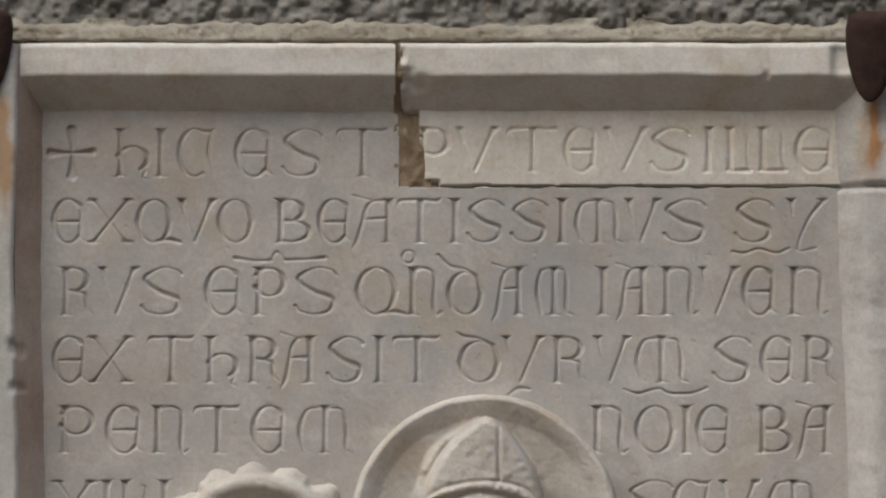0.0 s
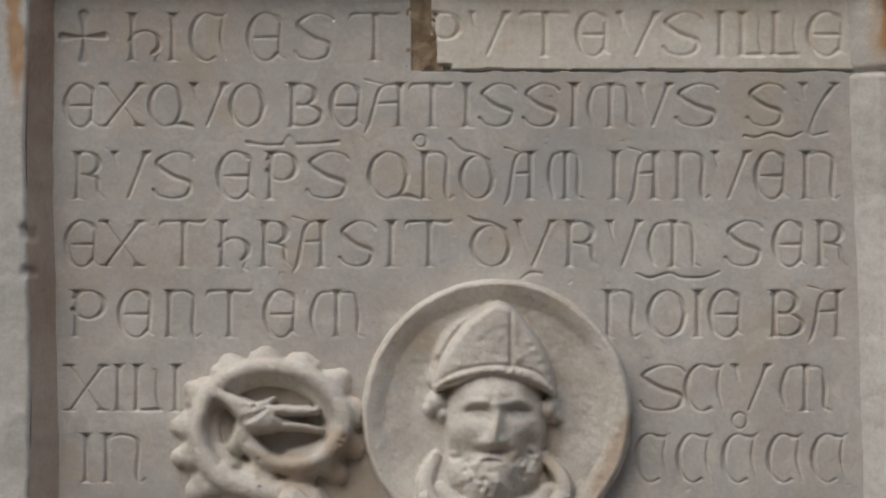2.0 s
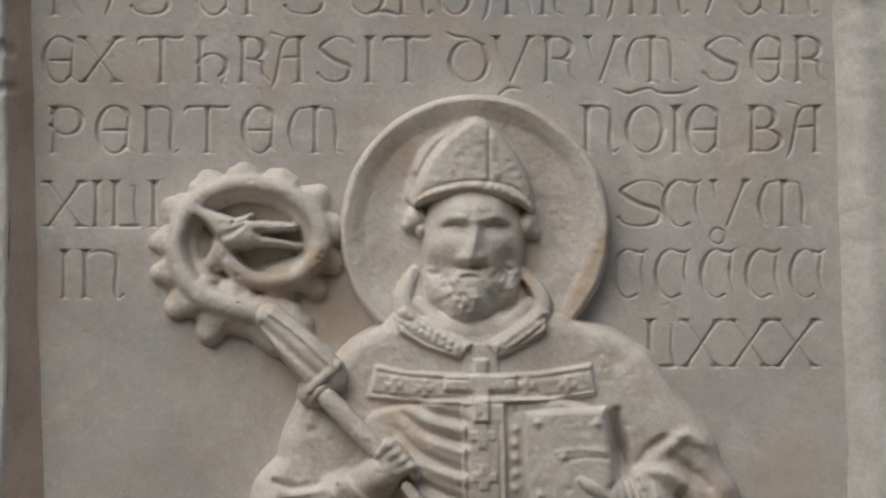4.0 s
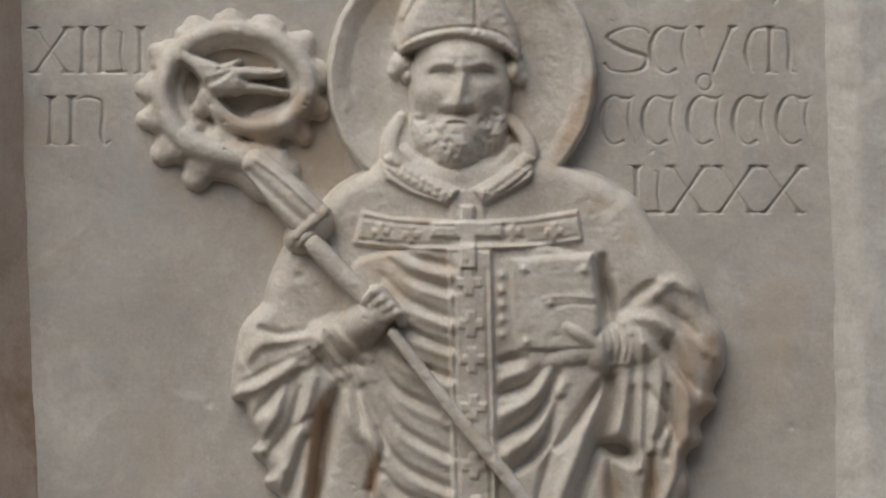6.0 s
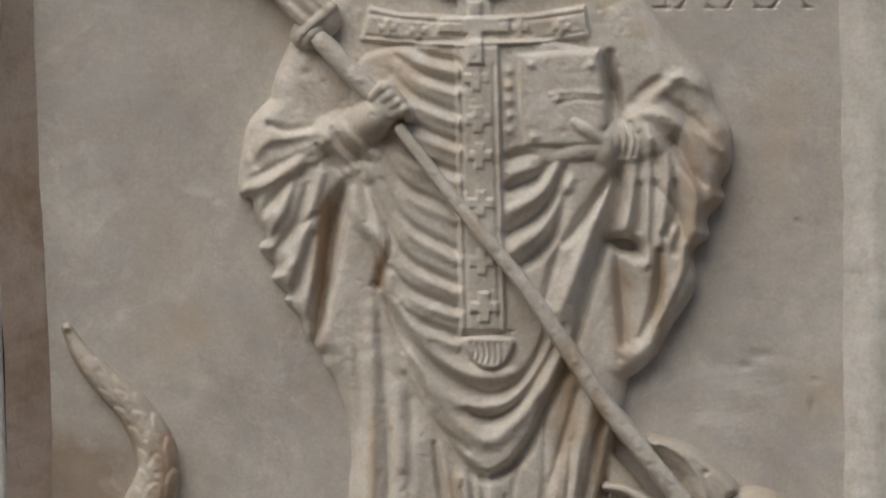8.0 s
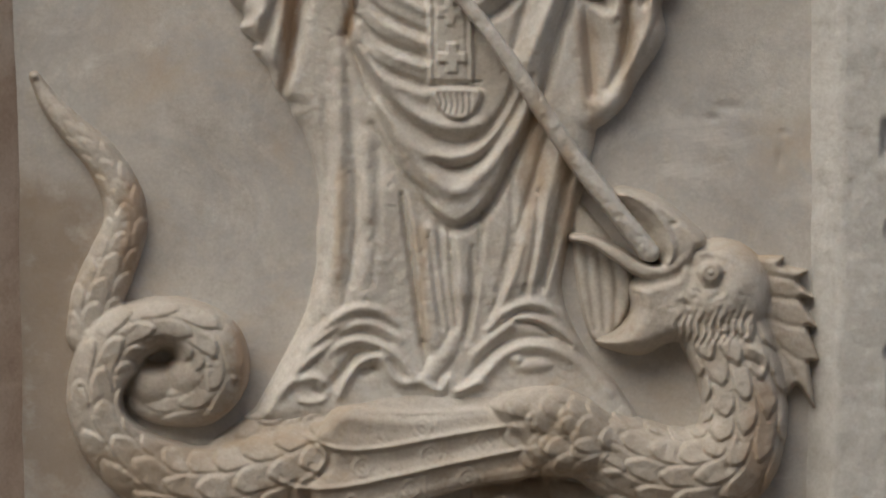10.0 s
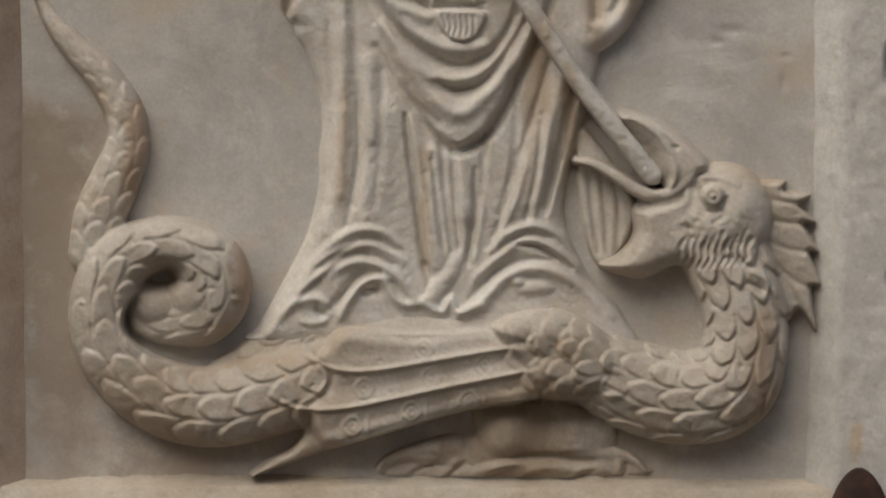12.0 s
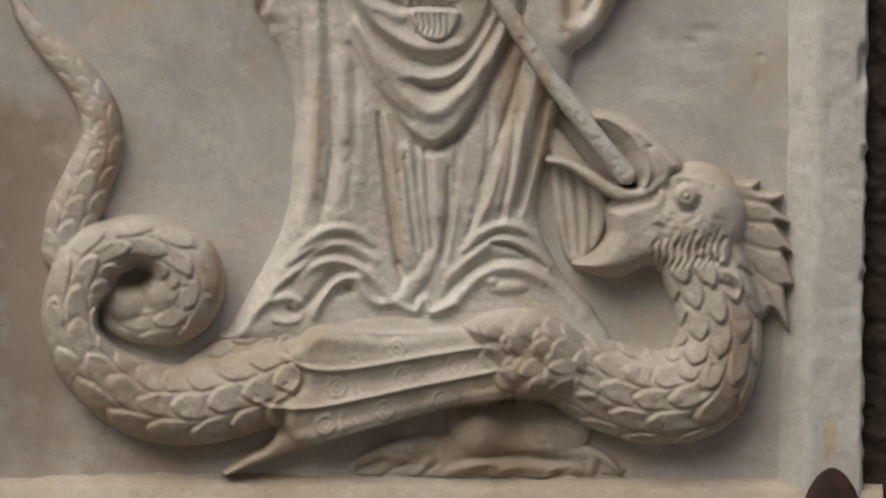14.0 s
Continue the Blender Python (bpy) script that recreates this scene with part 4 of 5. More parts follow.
    f.fold([(745, 560, 6, -4), (800, 620, 8, -12), (840, 640, 9, -18), (895, 605, 9, -16), (940, 520, 8, -14), (985, 420, 7, -8)])
    # upright folds of the robe
    f.on(*FOOT)
    for pts in ([(705, 210, 7, -8), (722, 330, 9, -18), (738, 460, 8, -16), (745, 500, 6, -8)], [(768, 260, 7, -10), (775, 360, 8, -14), (790, 470, 7, -10)], [(625, 180, 7, -6), (622, 290, 8, -10), (600, 400, 7, -8)],
                [(845, 240, 8, -12), (838, 340, 8, -12), (815, 470, 8, -10)], [(960, 110, 8, -12), (920, 240, 9, -16), (870, 380, 8, -12)], [(1010, 130, 8, -16), (985, 260, 9, -22), (950, 370, 9, -18)], [(1030, 170, 8, -18), (1005, 290, 8, -14)],
                [(555, 250, 7, -6), (560, 330, 8, -8), (535, 420, 7, -6)], [(890, 130, 7, -10), (900, 250, 8, -10), (885, 330, 6, -6)]):
        f.fold([(u, v, w * 0.8, 0.55 * a) for u, v, w, a in pts])
    for pts in ([(665, 200, 22, 8), (650, 300, 26, 12), (640, 380, 30, 12)], [(752, 270, 12, 9), (757, 380, 13, 11), (762, 470, 12, 8)], [(810, 270, 14, 9), (815, 380, 15, 11)], [(925, 250, 18, 8), (890, 370, 22, 12)], [(985, 130, 13, 11), (950, 260, 14, 12), (925, 360, 13, 10)],
                [(590, 200, 16, 6), (585, 330, 16, 8), (560, 410, 14, 6)]):
        f.fold([(u, v, w, 0.7 * a) for u, v, w, a in pts])
    f.on(*ROBE)
    for pts in ([(605, 420, 8, -6), (612, 560, 9, -9), (600, 740, 8, -7)], [(640, 300, 8, -6), (655, 480, 9, -8), (660, 640, 8, -8), (655, 740, 7, -6)], [(700, 500, 8, -5), (700, 620, 9, -8), (690, 740, 8, -6)]):
        f.fold([(u, v, w, 0.6 * a) for u, v, w, a in pts])
    for pts in ([(630, 340, 12, 6), (632, 520, 13, 8), (628, 720, 12, 6)], [(680, 480, 12, 5), (680, 620, 13, 7)]):
        f.fold(pts)
    f.on(*FOOT)
    # thin upright pleats between the knees and at the side
    for u0, v0, u1, v1, u2, v2 in ((704, 205, 718, 310, 740, 470), (752, 275, 762, 370, 772, 440), (788, 265, 793, 350, 800, 440), (828, 300, 826, 380, 815, 460), (948, 200, 938, 300, 918, 390), (990, 190, 970, 290, 950, 380), (1020, 215, 1004, 290, 985, 375), (905, 300, 890, 350, 860, 420)):
        f.fold([(u0, v0, 4, -5), (u1, v1, 5, -9), (u2, v2, 4, -6)])
        f.fold([(u0 + 12, v0, 6, 3), (u1 + 12, v1, 7, 5), (u2 + 12, v2, 6, 3)])
    # the skirt's folds drawn over both knees and heaped on the shoes
    for pts in ([(528, 478, 7, 6), (575, 432, 8, 9), (618, 408, 9, 10), (660, 410, 8, 8), (692, 430, 7, 4)], [(500, 520, 7, 6), (560, 462, 8, 9), (615, 434, 8, 10), (655, 436, 8, 8), (700, 462, 7, 4)], [(478, 556, 8, 7), (540, 498, 9, 11), (600, 466, 10, 13), (650, 466, 10, 12), (694, 492, 9, 10), (722, 528, 8, 7)],
                [(462, 590, 8, 8), (505, 540, 9, 10), (545, 528, 9, 11), (570, 545, 8, 9), (556, 572, 7, 7), (524, 572, 6, 5)], [(590, 560, 7, 9), (612, 520, 8, 12), (640, 494, 9, 13), (668, 496, 9, 12), (684, 524, 8, 11), (708, 540, 8, 11), (736, 532, 7, 9), (742, 516, 6, 6)],
                [(742, 540, 7, 8), (770, 552, 7, 9), (786, 530, 8, 10), (800, 552, 7, 9), (840, 540, 7, 9)], [(852, 448, 7, 5), (890, 412, 8, 9), (935, 400, 9, 10), (975, 416, 8, 8), (1006, 444, 7, 4)], [(828, 492, 7, 6), (872, 452, 8, 9), (915, 428, 8, 11), (960, 436, 8, 10), (1010, 474, 8, 8)],
                [(800, 556, 8, 8), (846, 528, 9, 11), (884, 490, 10, 13), (930, 474, 11, 14), (980, 486, 11, 12), (1024, 514, 10, 10), (1070, 560, 9, 6)]):
        f.fold(pts, 0.4)
    for pts in ([(545, 478, 5, -5), (600, 440, 5, -7), (645, 424, 5, -7), (690, 444, 5, -5)], [(520, 530, 5, -5), (575, 478, 6, -9), (625, 450, 6, -10), (680, 470, 5, -7)], [(560, 560, 6, -7), (596, 520, 7, -15), (622, 490, 7, -13), (660, 482, 5, -8)], [(632, 520, 7, -18), (654, 516, 6, -14)],
                [(862, 452, 5, -5), (910, 416, 5, -7), (960, 420, 5, -7)], [(904, 434, 4, -12), (934, 436, 5, -16), (964, 452, 5, -15), (1000, 476, 4, -9)], [(820, 530, 5, -5), (862, 484, 6, -10), (910, 462, 6, -10), (965, 462, 5, -8)], [(548, 552, 5, -10), (556, 556, 5, -10)],
                [(742, 470, 6, -9), (752, 500, 6, -9), (740, 520, 5, -5)]):
        f.fold(pts)
    f.tube([(800, 455, 16, 34), (780, 490, 20, 36), (752, 528, 20, 34)], 0.9)
    f.blob(634, 520, 26, 11, 20, 44).blob(932, 510, 46, 18, 34, 56).blob(905, 500, 16, 12, 34, 58)
    # the far wing, a fan of shallow flutes behind the beak
    f.plate([(1010, 226), (1052, 262), (1100, 330), (1112, 382), (1092, 440), (1052, 474), (1028, 440), (1010, 340)], 1, 15, 10)
    for x0, x1, x2 in ((1030, 1036, 1046), (1050, 1058, 1062), (1072, 1082, 1080)):
        f.fold([(x0, 300, 4, -5), (x1, 370, 5, -7), (x2, 450, 4, -5)])
    f.soften(2)

    # halo, a dished disc
    f.on(*HEAD)
    c = f.to_sheet([(861, 566)])[0]
    r = np.hypot(f.U - c[0], (f.V - c[1]) * 1.0)
    wob = 1.4 * cloud(f.h.shape, 12, 81) + 0.8 * cloud(f.h.shape, 50, 82)
    dish = np.interp(r + wob, (0, 150, 196, 214, 230, 237, 240), (10, 12, 20, 31, 38, 33, -6))
    f.h = np.where((r + wob < 240) & (f.V < c[1] + 165), np.maximum(f.h, dish), f.h)
    # head: a long gaunt face with a full beard
    f.plate([(760, 690), (800, 640), (910, 640), (955, 690), (900, 750), (810, 750)], 8, 30, 20)
    f.blob(858, 590, 90, 146, 12, 74, 0, 0.42)
    f.blob(850, 676, 54, 70, 20, 82, 0, 0.5).blob(806, 650, 36, 60, 20, 58).blob(908, 648, 36, 58, 20, 56)
    f.tube([(758, 655, 20, 10), (768, 705, 24, 14), (800, 738, 22, 14)], 0.8)
    f.swell(858, 590, 46, 60, 4).swell(858, 532, 70, 20, 9)
    # straight brows, deep-set lidded eyes
    f.fold([(798, 556, 8, 3), (822, 547, 8, 6), (852, 550, 7, 4)]).fold([(876, 550, 7, 4), (904, 545, 8, 6), (932, 558, 8, 3)])
    f.swell(828, 564, 21, 11, -13).swell(899, 564, 21, 11, -13)
    f.swell(828, 566, 11, 6, 6).swell(898, 566, 11, 6, 6)
    f.fold([(810, 562, 3, -2), (828, 557, 3, -3), (846, 562, 3, -2)]).fold([(882, 562, 3, -2), (898, 557, 3, -3), (916, 562, 3, -2)])
    # nose, cheeks, mouth
    f.fold([(863, 552, 10, 8), (860, 580, 10, 13), (856, 604, 13, 17), (853, 618, 15, 17)]).swell(836, 616, 9, 8, 5).swell(872, 616, 8, 8, 5)
    f.swell(853, 634, 28, 6, -13)
    f.swell(800, 600, 26, 22, 4).swell(914, 596, 22, 20, 3).swell(794, 640, 20, 26, -9).swell(920, 626, 18, 30, -15).swell(792, 540, 16, 30, -5).swell(926, 540, 16, 30, -7)
    f.fold([(814, 680, 7, 4), (824, 656, 7, 6), (850, 641, 6, 4), (880, 656, 7, 6), (890, 680, 7, 4)])
    f.fold([(834, 651, 3, -3), (853, 650, 4, -6), (874, 652, 3, -3)])
    f.swell(852, 670, 12, 4, -3).swell(852, 694, 40, 28, 6)
    # short curly beard
    g = random.Random(3)
    for _ in range(260):
        a, q = g.uniform(-0.2, 3.34), g.uniform(0.25, 1) ** 0.6
        u, v = 852 + 84 * q * math.cos(a), 652 + 74 * q * math.sin(a)
        if abs(u - 852) > 30 or v > 678:
            f.swell(u, v, g.uniform(2.6, 5), g.uniform(3, 6), g.uniform(-3.6, 2.6))
    for _ in range(24):
        f.swell(g.uniform(905, 940), g.uniform(628, 668), g.uniform(4, 7), g.uniform(4, 7), g.uniform(-4, 5))
    # mitre with its rim and the hinder peak
    f.plate([(745, 470), (765, 420), (815, 385), (860, 366), (860, 520), (745, 520)], 10, 24, 14)
    f.fold([(758, 460, 8, 8), (790, 410, 8, 8), (850, 375, 7, 6)])
    f.plate([(750, 525), (762, 470), (800, 412), (840, 378), (866, 368), (895, 385), (932, 430), (956, 480), (964, 535), (930, 520), (860, 505), (790, 515)], 36, 73, 15, arch=(858, 126))
    f.fold([(752, 528, 8, 2), (790, 506, 9, 2), (860, 495, 9, 2), (925, 506, 9, 2), (964, 534, 8, 2)])
    f.fold([(755, 512, 3, -3), (792, 492, 3, -4), (860, 481, 3, -4), (922, 490, 3, -4), (960, 518, 3, -3)])
    f.fold([(886, 385, 2.5, -5), (886, 440, 3, -6), (886, 480, 3, -5)])
    for k in range(15):
        f.swell(762 + 14 * k, 512 - 24 * math.sin(math.pi * k / 14) + (10 if k > 11 else 0), 4.5, 4.5, 2.6)
    for _ in range(50):
        f.swell(g.uniform(790, 945), g.uniform(410, 485), g.uniform(3, 6), g.uniform(3, 6), g.uniform(-0.9, 0.9))
    for u, v in ((830, 430), (850, 455), (815, 465), (925, 455), (935, 470), (915, 440), (840, 480), (900, 470), (795, 480), (945, 490)):
        f.swell(u, v, 7, 6, g.uniform(0.8, 1.8)).swell(u + 9, v + 8, 6, 5, -1.2)
    f.blend = 8.0
    f.blob(756, 545, 20, 22, 8, 42).blob(955, 556, 17, 24, 8, 42).blob(744, 556, 13, 14, 8, 30).blob(766, 566, 12, 14, 8, 40).blob(964, 570, 13, 13, 8, 32)
    f.blend = 0.0
    # collar with beads
    f.tube([(754, 640, 10, 24), (738, 672, 13, 36), (736, 704, 16, 42), (752, 728, 14, 44)], 0.6)
    f.tube([(946, 642, 10, 24), (972, 672, 13, 36), (980, 704, 16, 42), (962, 730, 14, 44)], 0.6)
    f.tube([(760, 700, 14, 34), (800, 735, 16, 46), (855, 748, 18, 52), (915, 735, 16, 46), (955, 700, 14, 34)], 0.7)
    f.plate([(716, 716), (738, 702), (790, 740), (858, 766), (834, 795), (770, 774), (728, 750)], 3, 13, 6, add=True, smooth=False)
    f.plate([(992, 712), (970, 702), (930, 738), (880, 766), (898, 794), (950, 770), (986, 746)], 3, 13, 6, add=True, smooth=False)
    for k in range(9):
        t = k / 8
        for side in (0, 12):
            f.swell(736 + 94 * t - 0.4 * side, 716 + 58 * t - 10 * math.sin(math.pi * t) * 0.3 + side, 4.5, 4.5, 4).swell(978 - 76 * t + 0.4 * side, 716 + 58 * t + side, 4.5, 4.5, 4)
    for pts in ([(722, 728, 2.5, -4), (770, 764, 2.5, -4), (832, 788, 2.5, -4)], [(740, 706, 2.5, -4), (790, 743, 2.5, -4), (850, 768, 2.5, -4)], [(990, 726, 2.5, -4), (950, 762, 2.5, -4), (900, 787, 2.5, -4)], [(968, 706, 2.5, -4), (930, 742, 2.5, -4), (886, 768, 2.5, -4)]):
        f.fold(pts)

    # the stole: a cross band and a long upright band with small crosses
    f.on(*CHEST)
    f.plate([(640, 285), (690, 297), (800, 303), (920, 300), (1020, 284), (1030, 338), (920, 352), (800, 356), (690, 352), (624, 345)], 2, 10, 5, add=True, smooth=False)
    f.plate([(790, 354), (868, 354), (870, 400), (880, 860), (800, 860), (792, 400)], 2, 9, 5, add=True, smooth=False)
    f.plate([(796, 248), (856, 248), (858, 302), (794, 302)], 1, 5, 4, add=True, smooth=False)
    f.fold([(640, 298, 3, -3.2), (720, 309, 3, -3.2), (800, 313, 3, -3.2)]).fold([(634, 336, 3, -3.2), (720, 344, 3, -3.2), (800, 346, 3, -3.2)])
    f.fold([(870, 312, 3, -3.2), (940, 308, 3, -3.2), (1016, 296, 3, -3.2)]).fold([(870, 345, 3, -3.2), (940, 342, 3, -3.2), (1020, 330, 3, -3.2)])
    f.fold([(802, 390, 3, -3.2), (806, 620, 3, -3.2), (812, 860, 3, -3.2)]).fold([(858, 390, 3, -3.2), (864, 620, 3, -3.2), (869, 860, 3, -3.2)])

    def small_cross(u, v, s, up=3.6):
        k = 0.36 * s
        f.plate([(u - k, v - s), (u + k, v - s), (u + k, v - k), (u + s, v - k), (u + s, v + k), (u + k, v + k), (u + k, v + s), (u - k, v + s), (u - k, v + k), (u - s, v + k), (u - s, v - k), (u - k, v - k)], 1, up, 2.5, add=True, smooth=False)

    for u, v in ((672, 319), (726, 324), (905, 320), (978, 318), (828, 412), (832, 485), (834, 548), (836, 632), (838, 735)):
        small_cross(u, v + 4 if u < 780 or u > 880 else v, 16 if u < 780 or u > 880 else 23)
    small_cross(842, 815, 27, 5)
    f.plate([(812, 275), (838, 275), (838, 304), (888, 304), (888, 332), (840, 332), (842, 388), (812, 388), (812, 334), (760, 332), (760, 306), (812, 304)], 2, 9, 4, add=True, smooth=False)
    f.on(*ROBE)
    for v in (380, 388):
        f.fold([(790, v, 2.6, -6), (880, v + 2, 2.6, -6)])
    f.plate([(796, 392), (878, 392), (872, 430), (845, 448), (812, 436)], 2, 12, 8, add=True)
    for k in range(6):
        f.fold([(806 + 11 * k, 402, 2.4, -5), (812 + 10 * k, 420, 2.4, -5), (806 + 11 * k, 436, 2.2, -4)])
    # book with clasps, and the arm that carries it
    f.on(*CHEST)
    f.fold([(1066, 370, 9, -14), (1075, 430, 10, -24), (1082, 480, 9, -16)])
    f.plate([(882, 362), (1048, 358), (1066, 490), (1050, 535), (900, 540), (888, 470)], 30, 82, 10, smooth=False)
    f.plate([(902, 372), (1040, 368), (1054, 488), (1040, 525), (914, 530), (904, 460)], 0, 2.5, 6, add=True, smooth=False)
    for u, v in ((925, 388), (1030, 390), (930, 516), (971, 449)):
        f.swell(u, v, 7, 7, 7)
    f.fold([(960, 440, 4, 2.5), (1000, 436, 4, 2), (1050, 440, 4, 2.5)]).fold([(975, 455, 3, -2), (1010, 450, 3, -2), (1050, 452, 3, -2)])
    for k in range(5):
        f.swell(886, 400 + 26 * k, 7, 8, 6)
    f.tube([(1130, 512, 36, 34), (1080, 520, 33, 48), (1020, 535, 24, 62), (960, 552, 12, 66), (930, 556, 7, 62)], 0.8)
    f.tube([(1050, 520, 13, 74), (1020, 503, 11, 84), (1002, 490, 8, 84)], 0.8)
    for u in (1080, 1094, 1106):
        f.fold([(u - 4, 490, 4, -6), (u + 4, 520, 4, -7), (u, 548, 4, -6)])
    # the closed fist, with fingers round the staff
    f.blend = 16.0
    f.tube([(548, 566, 22, 8), (580, 540, 32, 30), (612, 512, 37, 54), (645, 484, 38, 74), (668, 464, 34, 82)], 0.8)
    f.blob(652, 478, 48, 38, 60, 116, -40)
    f.blend = 6.0
    for k in range(4):
        f.tube([(646 + 11 * k, 444 + 10 * k, 10, 106), (666 + 12 * k, 428 + 13 * k, 11, 118), (688 + 7 * k, 446 + 11 * k, 10, 104)], 0.9)
    f.blend = 0.0
    f.fold([(575, 500, 5, -8), (605, 540, 6, -10), (640, 560, 5, -8)]).fold([(562, 512, 6, 5), (592, 548, 7, 8), (618, 572, 6, 5)]).fold([(548, 530, 5, -6), (575, 562, 6, -9), (600, 588, 5, -6)]).fold([(590, 490, 6, 5), (622, 530, 7, 6), (655, 548, 6, 5)])
    f.wear(0.7, 90, 91).wear(0.6, 260, 92).wear(1.2, 18, 93).pits(380, 90, 4, 3)
    f.soften(1)
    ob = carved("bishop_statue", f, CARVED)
    return tagged(ob, "weathered marble relief statue of a mitred bishop with halo and book", "statue")


def crosier():
    """The staff: a leafy crook that ends in a beast's head, a knop and a long shaft."""
    staff = tagged(new("crosier"), "carved marble crosier with a leafy crook, held against the robe", "crosier")
    f = Field(255, 660, 800, 1260, 2, -6.0).on(*HEAD)
    ring = [(520, 735, 30, 40), (480, 712, 27, 42), (430, 700, 26, 42), (380, 682, 25, 42), (345, 642, 22, 42), (334, 590, 20, 42), (348, 540, 19, 42), (392, 500, 18, 40), (450, 484, 17, 40), (515, 494, 18, 40), (562, 524, 19, 40), (588, 565, 20, 40),
            (585, 606, 19, 40), (556, 640, 18, 40), (505, 658, 18, 40), (456, 648, 18, 38), (424, 618, 18, 36), (410, 590, 16, 34)]
    f.tube([(u, v, 1.9 * r, -2) for u, v, r, z in ring[:15]], 0.85)
    buds = ((402, 500, 388, 478, 24), (456, 488, 452, 466, 25), (512, 494, 518, 476, 24), (562, 522, 584, 504, 24), (588, 562, 610, 562, 24), (584, 604, 608, 624, 26), (556, 644, 580, 668, 26), (505, 662, 515, 690, 28), (446, 652, 432, 684, 26), (414, 618, 388, 632, 20),
            (424, 704, 392, 744, 31), (378, 682, 334, 702, 29), (346, 636, 304, 642, 24), (336, 586, 300, 588, 22), (352, 536, 324, 524, 22), (402, 500, 388, 478, 24))
    f.blend = 16.0
    for u0, v0, u1, v1, r in buds[:-1]:
        f.tube([(u0, v0, r * 0.6, 20), ((u0 + u1) / 2, (v0 + v1) / 2, r * 0.8, 10), (u1, v1, r * 0.85, 0)], 0.95)
    f.blend = 0.0
    for k, (a, b) in enumerate(zip(buds[:-1], buds[1:])):
        if k != 9:
            u0, v0, u1, v1 = ((p + q) / 2 for p, q in zip(a[:4], b[:4]))
            du, dv = u1 - u0, v1 - v0
            f.fold([(u0 + 0.45 * du, v0 + 0.45 * dv, 6, -4), (u0 + 1.1 * du, v0 + 1.1 * dv, 8, -18), (u0 + 2.1 * du, v0 + 2.1 * dv, 11, -30)])
    f.blend = 5.0
    f.tube([(u, v, 0.9 * r, 0.75 * z) for u, v, r, z in ring], 1.0)
    f.soften(2)
    # the beast's head
    f.tube([(362, 530, 10, 40), (385, 540, 12, 40), (410, 556, 20, 38), (432, 572, 28, 36), (458, 576, 24, 36)], 0.9)
    f.tube([(404, 548, 5, 50), (436, 550, 5, 52), (468, 540, 4, 46)], 1.0)
    f.tube([(445, 562, 15, 44), (490, 562, 12, 42), (540, 560, 7, 38)], 1.0).tube([(452, 585, 13, 38), (500, 586, 9, 34), (550, 594, 6, 28)], 1.0)
    f.tube([(428, 584, 20, 28), (412, 602, 18, 26), (398, 622, 14, 20)], 0.9)
    f.fold([(475, 570, 4, -9), (510, 573, 4, -10), (550, 578, 4, -8)])
    for k in range(5):
        f.fold([(402 + 8 * k, 590 - 4 * k, 2.5, -4), (416 + 9 * k, 572 - 3 * k, 2.5, -5)])
    f.soften(2)
    f.fold([(360, 560, 7, -6), (352, 600, 9, -10), (372, 650, 8, -8)])
    f.wear(0.8, 40, 95).wear(0.6, 140, 96).pits(90, 94, 4, 4)
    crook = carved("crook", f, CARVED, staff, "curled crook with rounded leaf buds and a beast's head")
    # tapering socket
    f = Field(420, 700, 1040, 1280, 2, -6.0).on(*HEAD)
    f.tube([(500, 722, 28, 50), (560, 785, 36, 58), (600, 825, 38, 62)], 0.8)
    f.fold([(500, 715, 5, 8), (550, 752, 5, 8), (610, 808, 5, 8)]).fold([(470, 745, 5, 8), (520, 800, 5, 8), (570, 850, 5, 8)]).fold([(486, 735, 8, -7), (535, 780, 8, -8), (590, 830, 8, -8)])
    f.tube([(572, 850, 9, 82), (597, 826, 9, 92), (622, 804, 9, 82)], 0.9)
    f.soften(1).wear(0.8, 40, 97)
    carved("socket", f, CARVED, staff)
    f = Field(540, 690, 1160, 1290, 2, -6.0).on(*CHEST)
    f.blob(542, 328, 44, 34, 14, 96, -35, 0.5)
    f.fold([(520, 352, 4, -5), (535, 322, 5, -6), (566, 305, 4, -5)])
    f.soften(1).wear(0.6, 30, 98)
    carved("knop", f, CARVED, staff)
    f = Field(580, 1290, 1200, 2080, 2, -6.0).on(*CHEST)
    f.tube([(556, 345, 19, 80), (600, 392, 20, 84), (640, 432, 20, 88), (660, 454, 17, 84)], 1.0)
    f.on(*ROBE).tube([(682, 25, 13, 94), (720, 75, 13, 102), (810, 190, 14, 106), (900, 300, 15, 100), (985, 425, 17, 90), (1050, 520, 17, 82), (1120, 605, 18, 74), (1180, 680, 19, 62)], 1.0)
    f.wear(1.2, 60, 99).wear(1.0, 170, 89).soften(1)
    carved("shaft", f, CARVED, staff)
    return staff


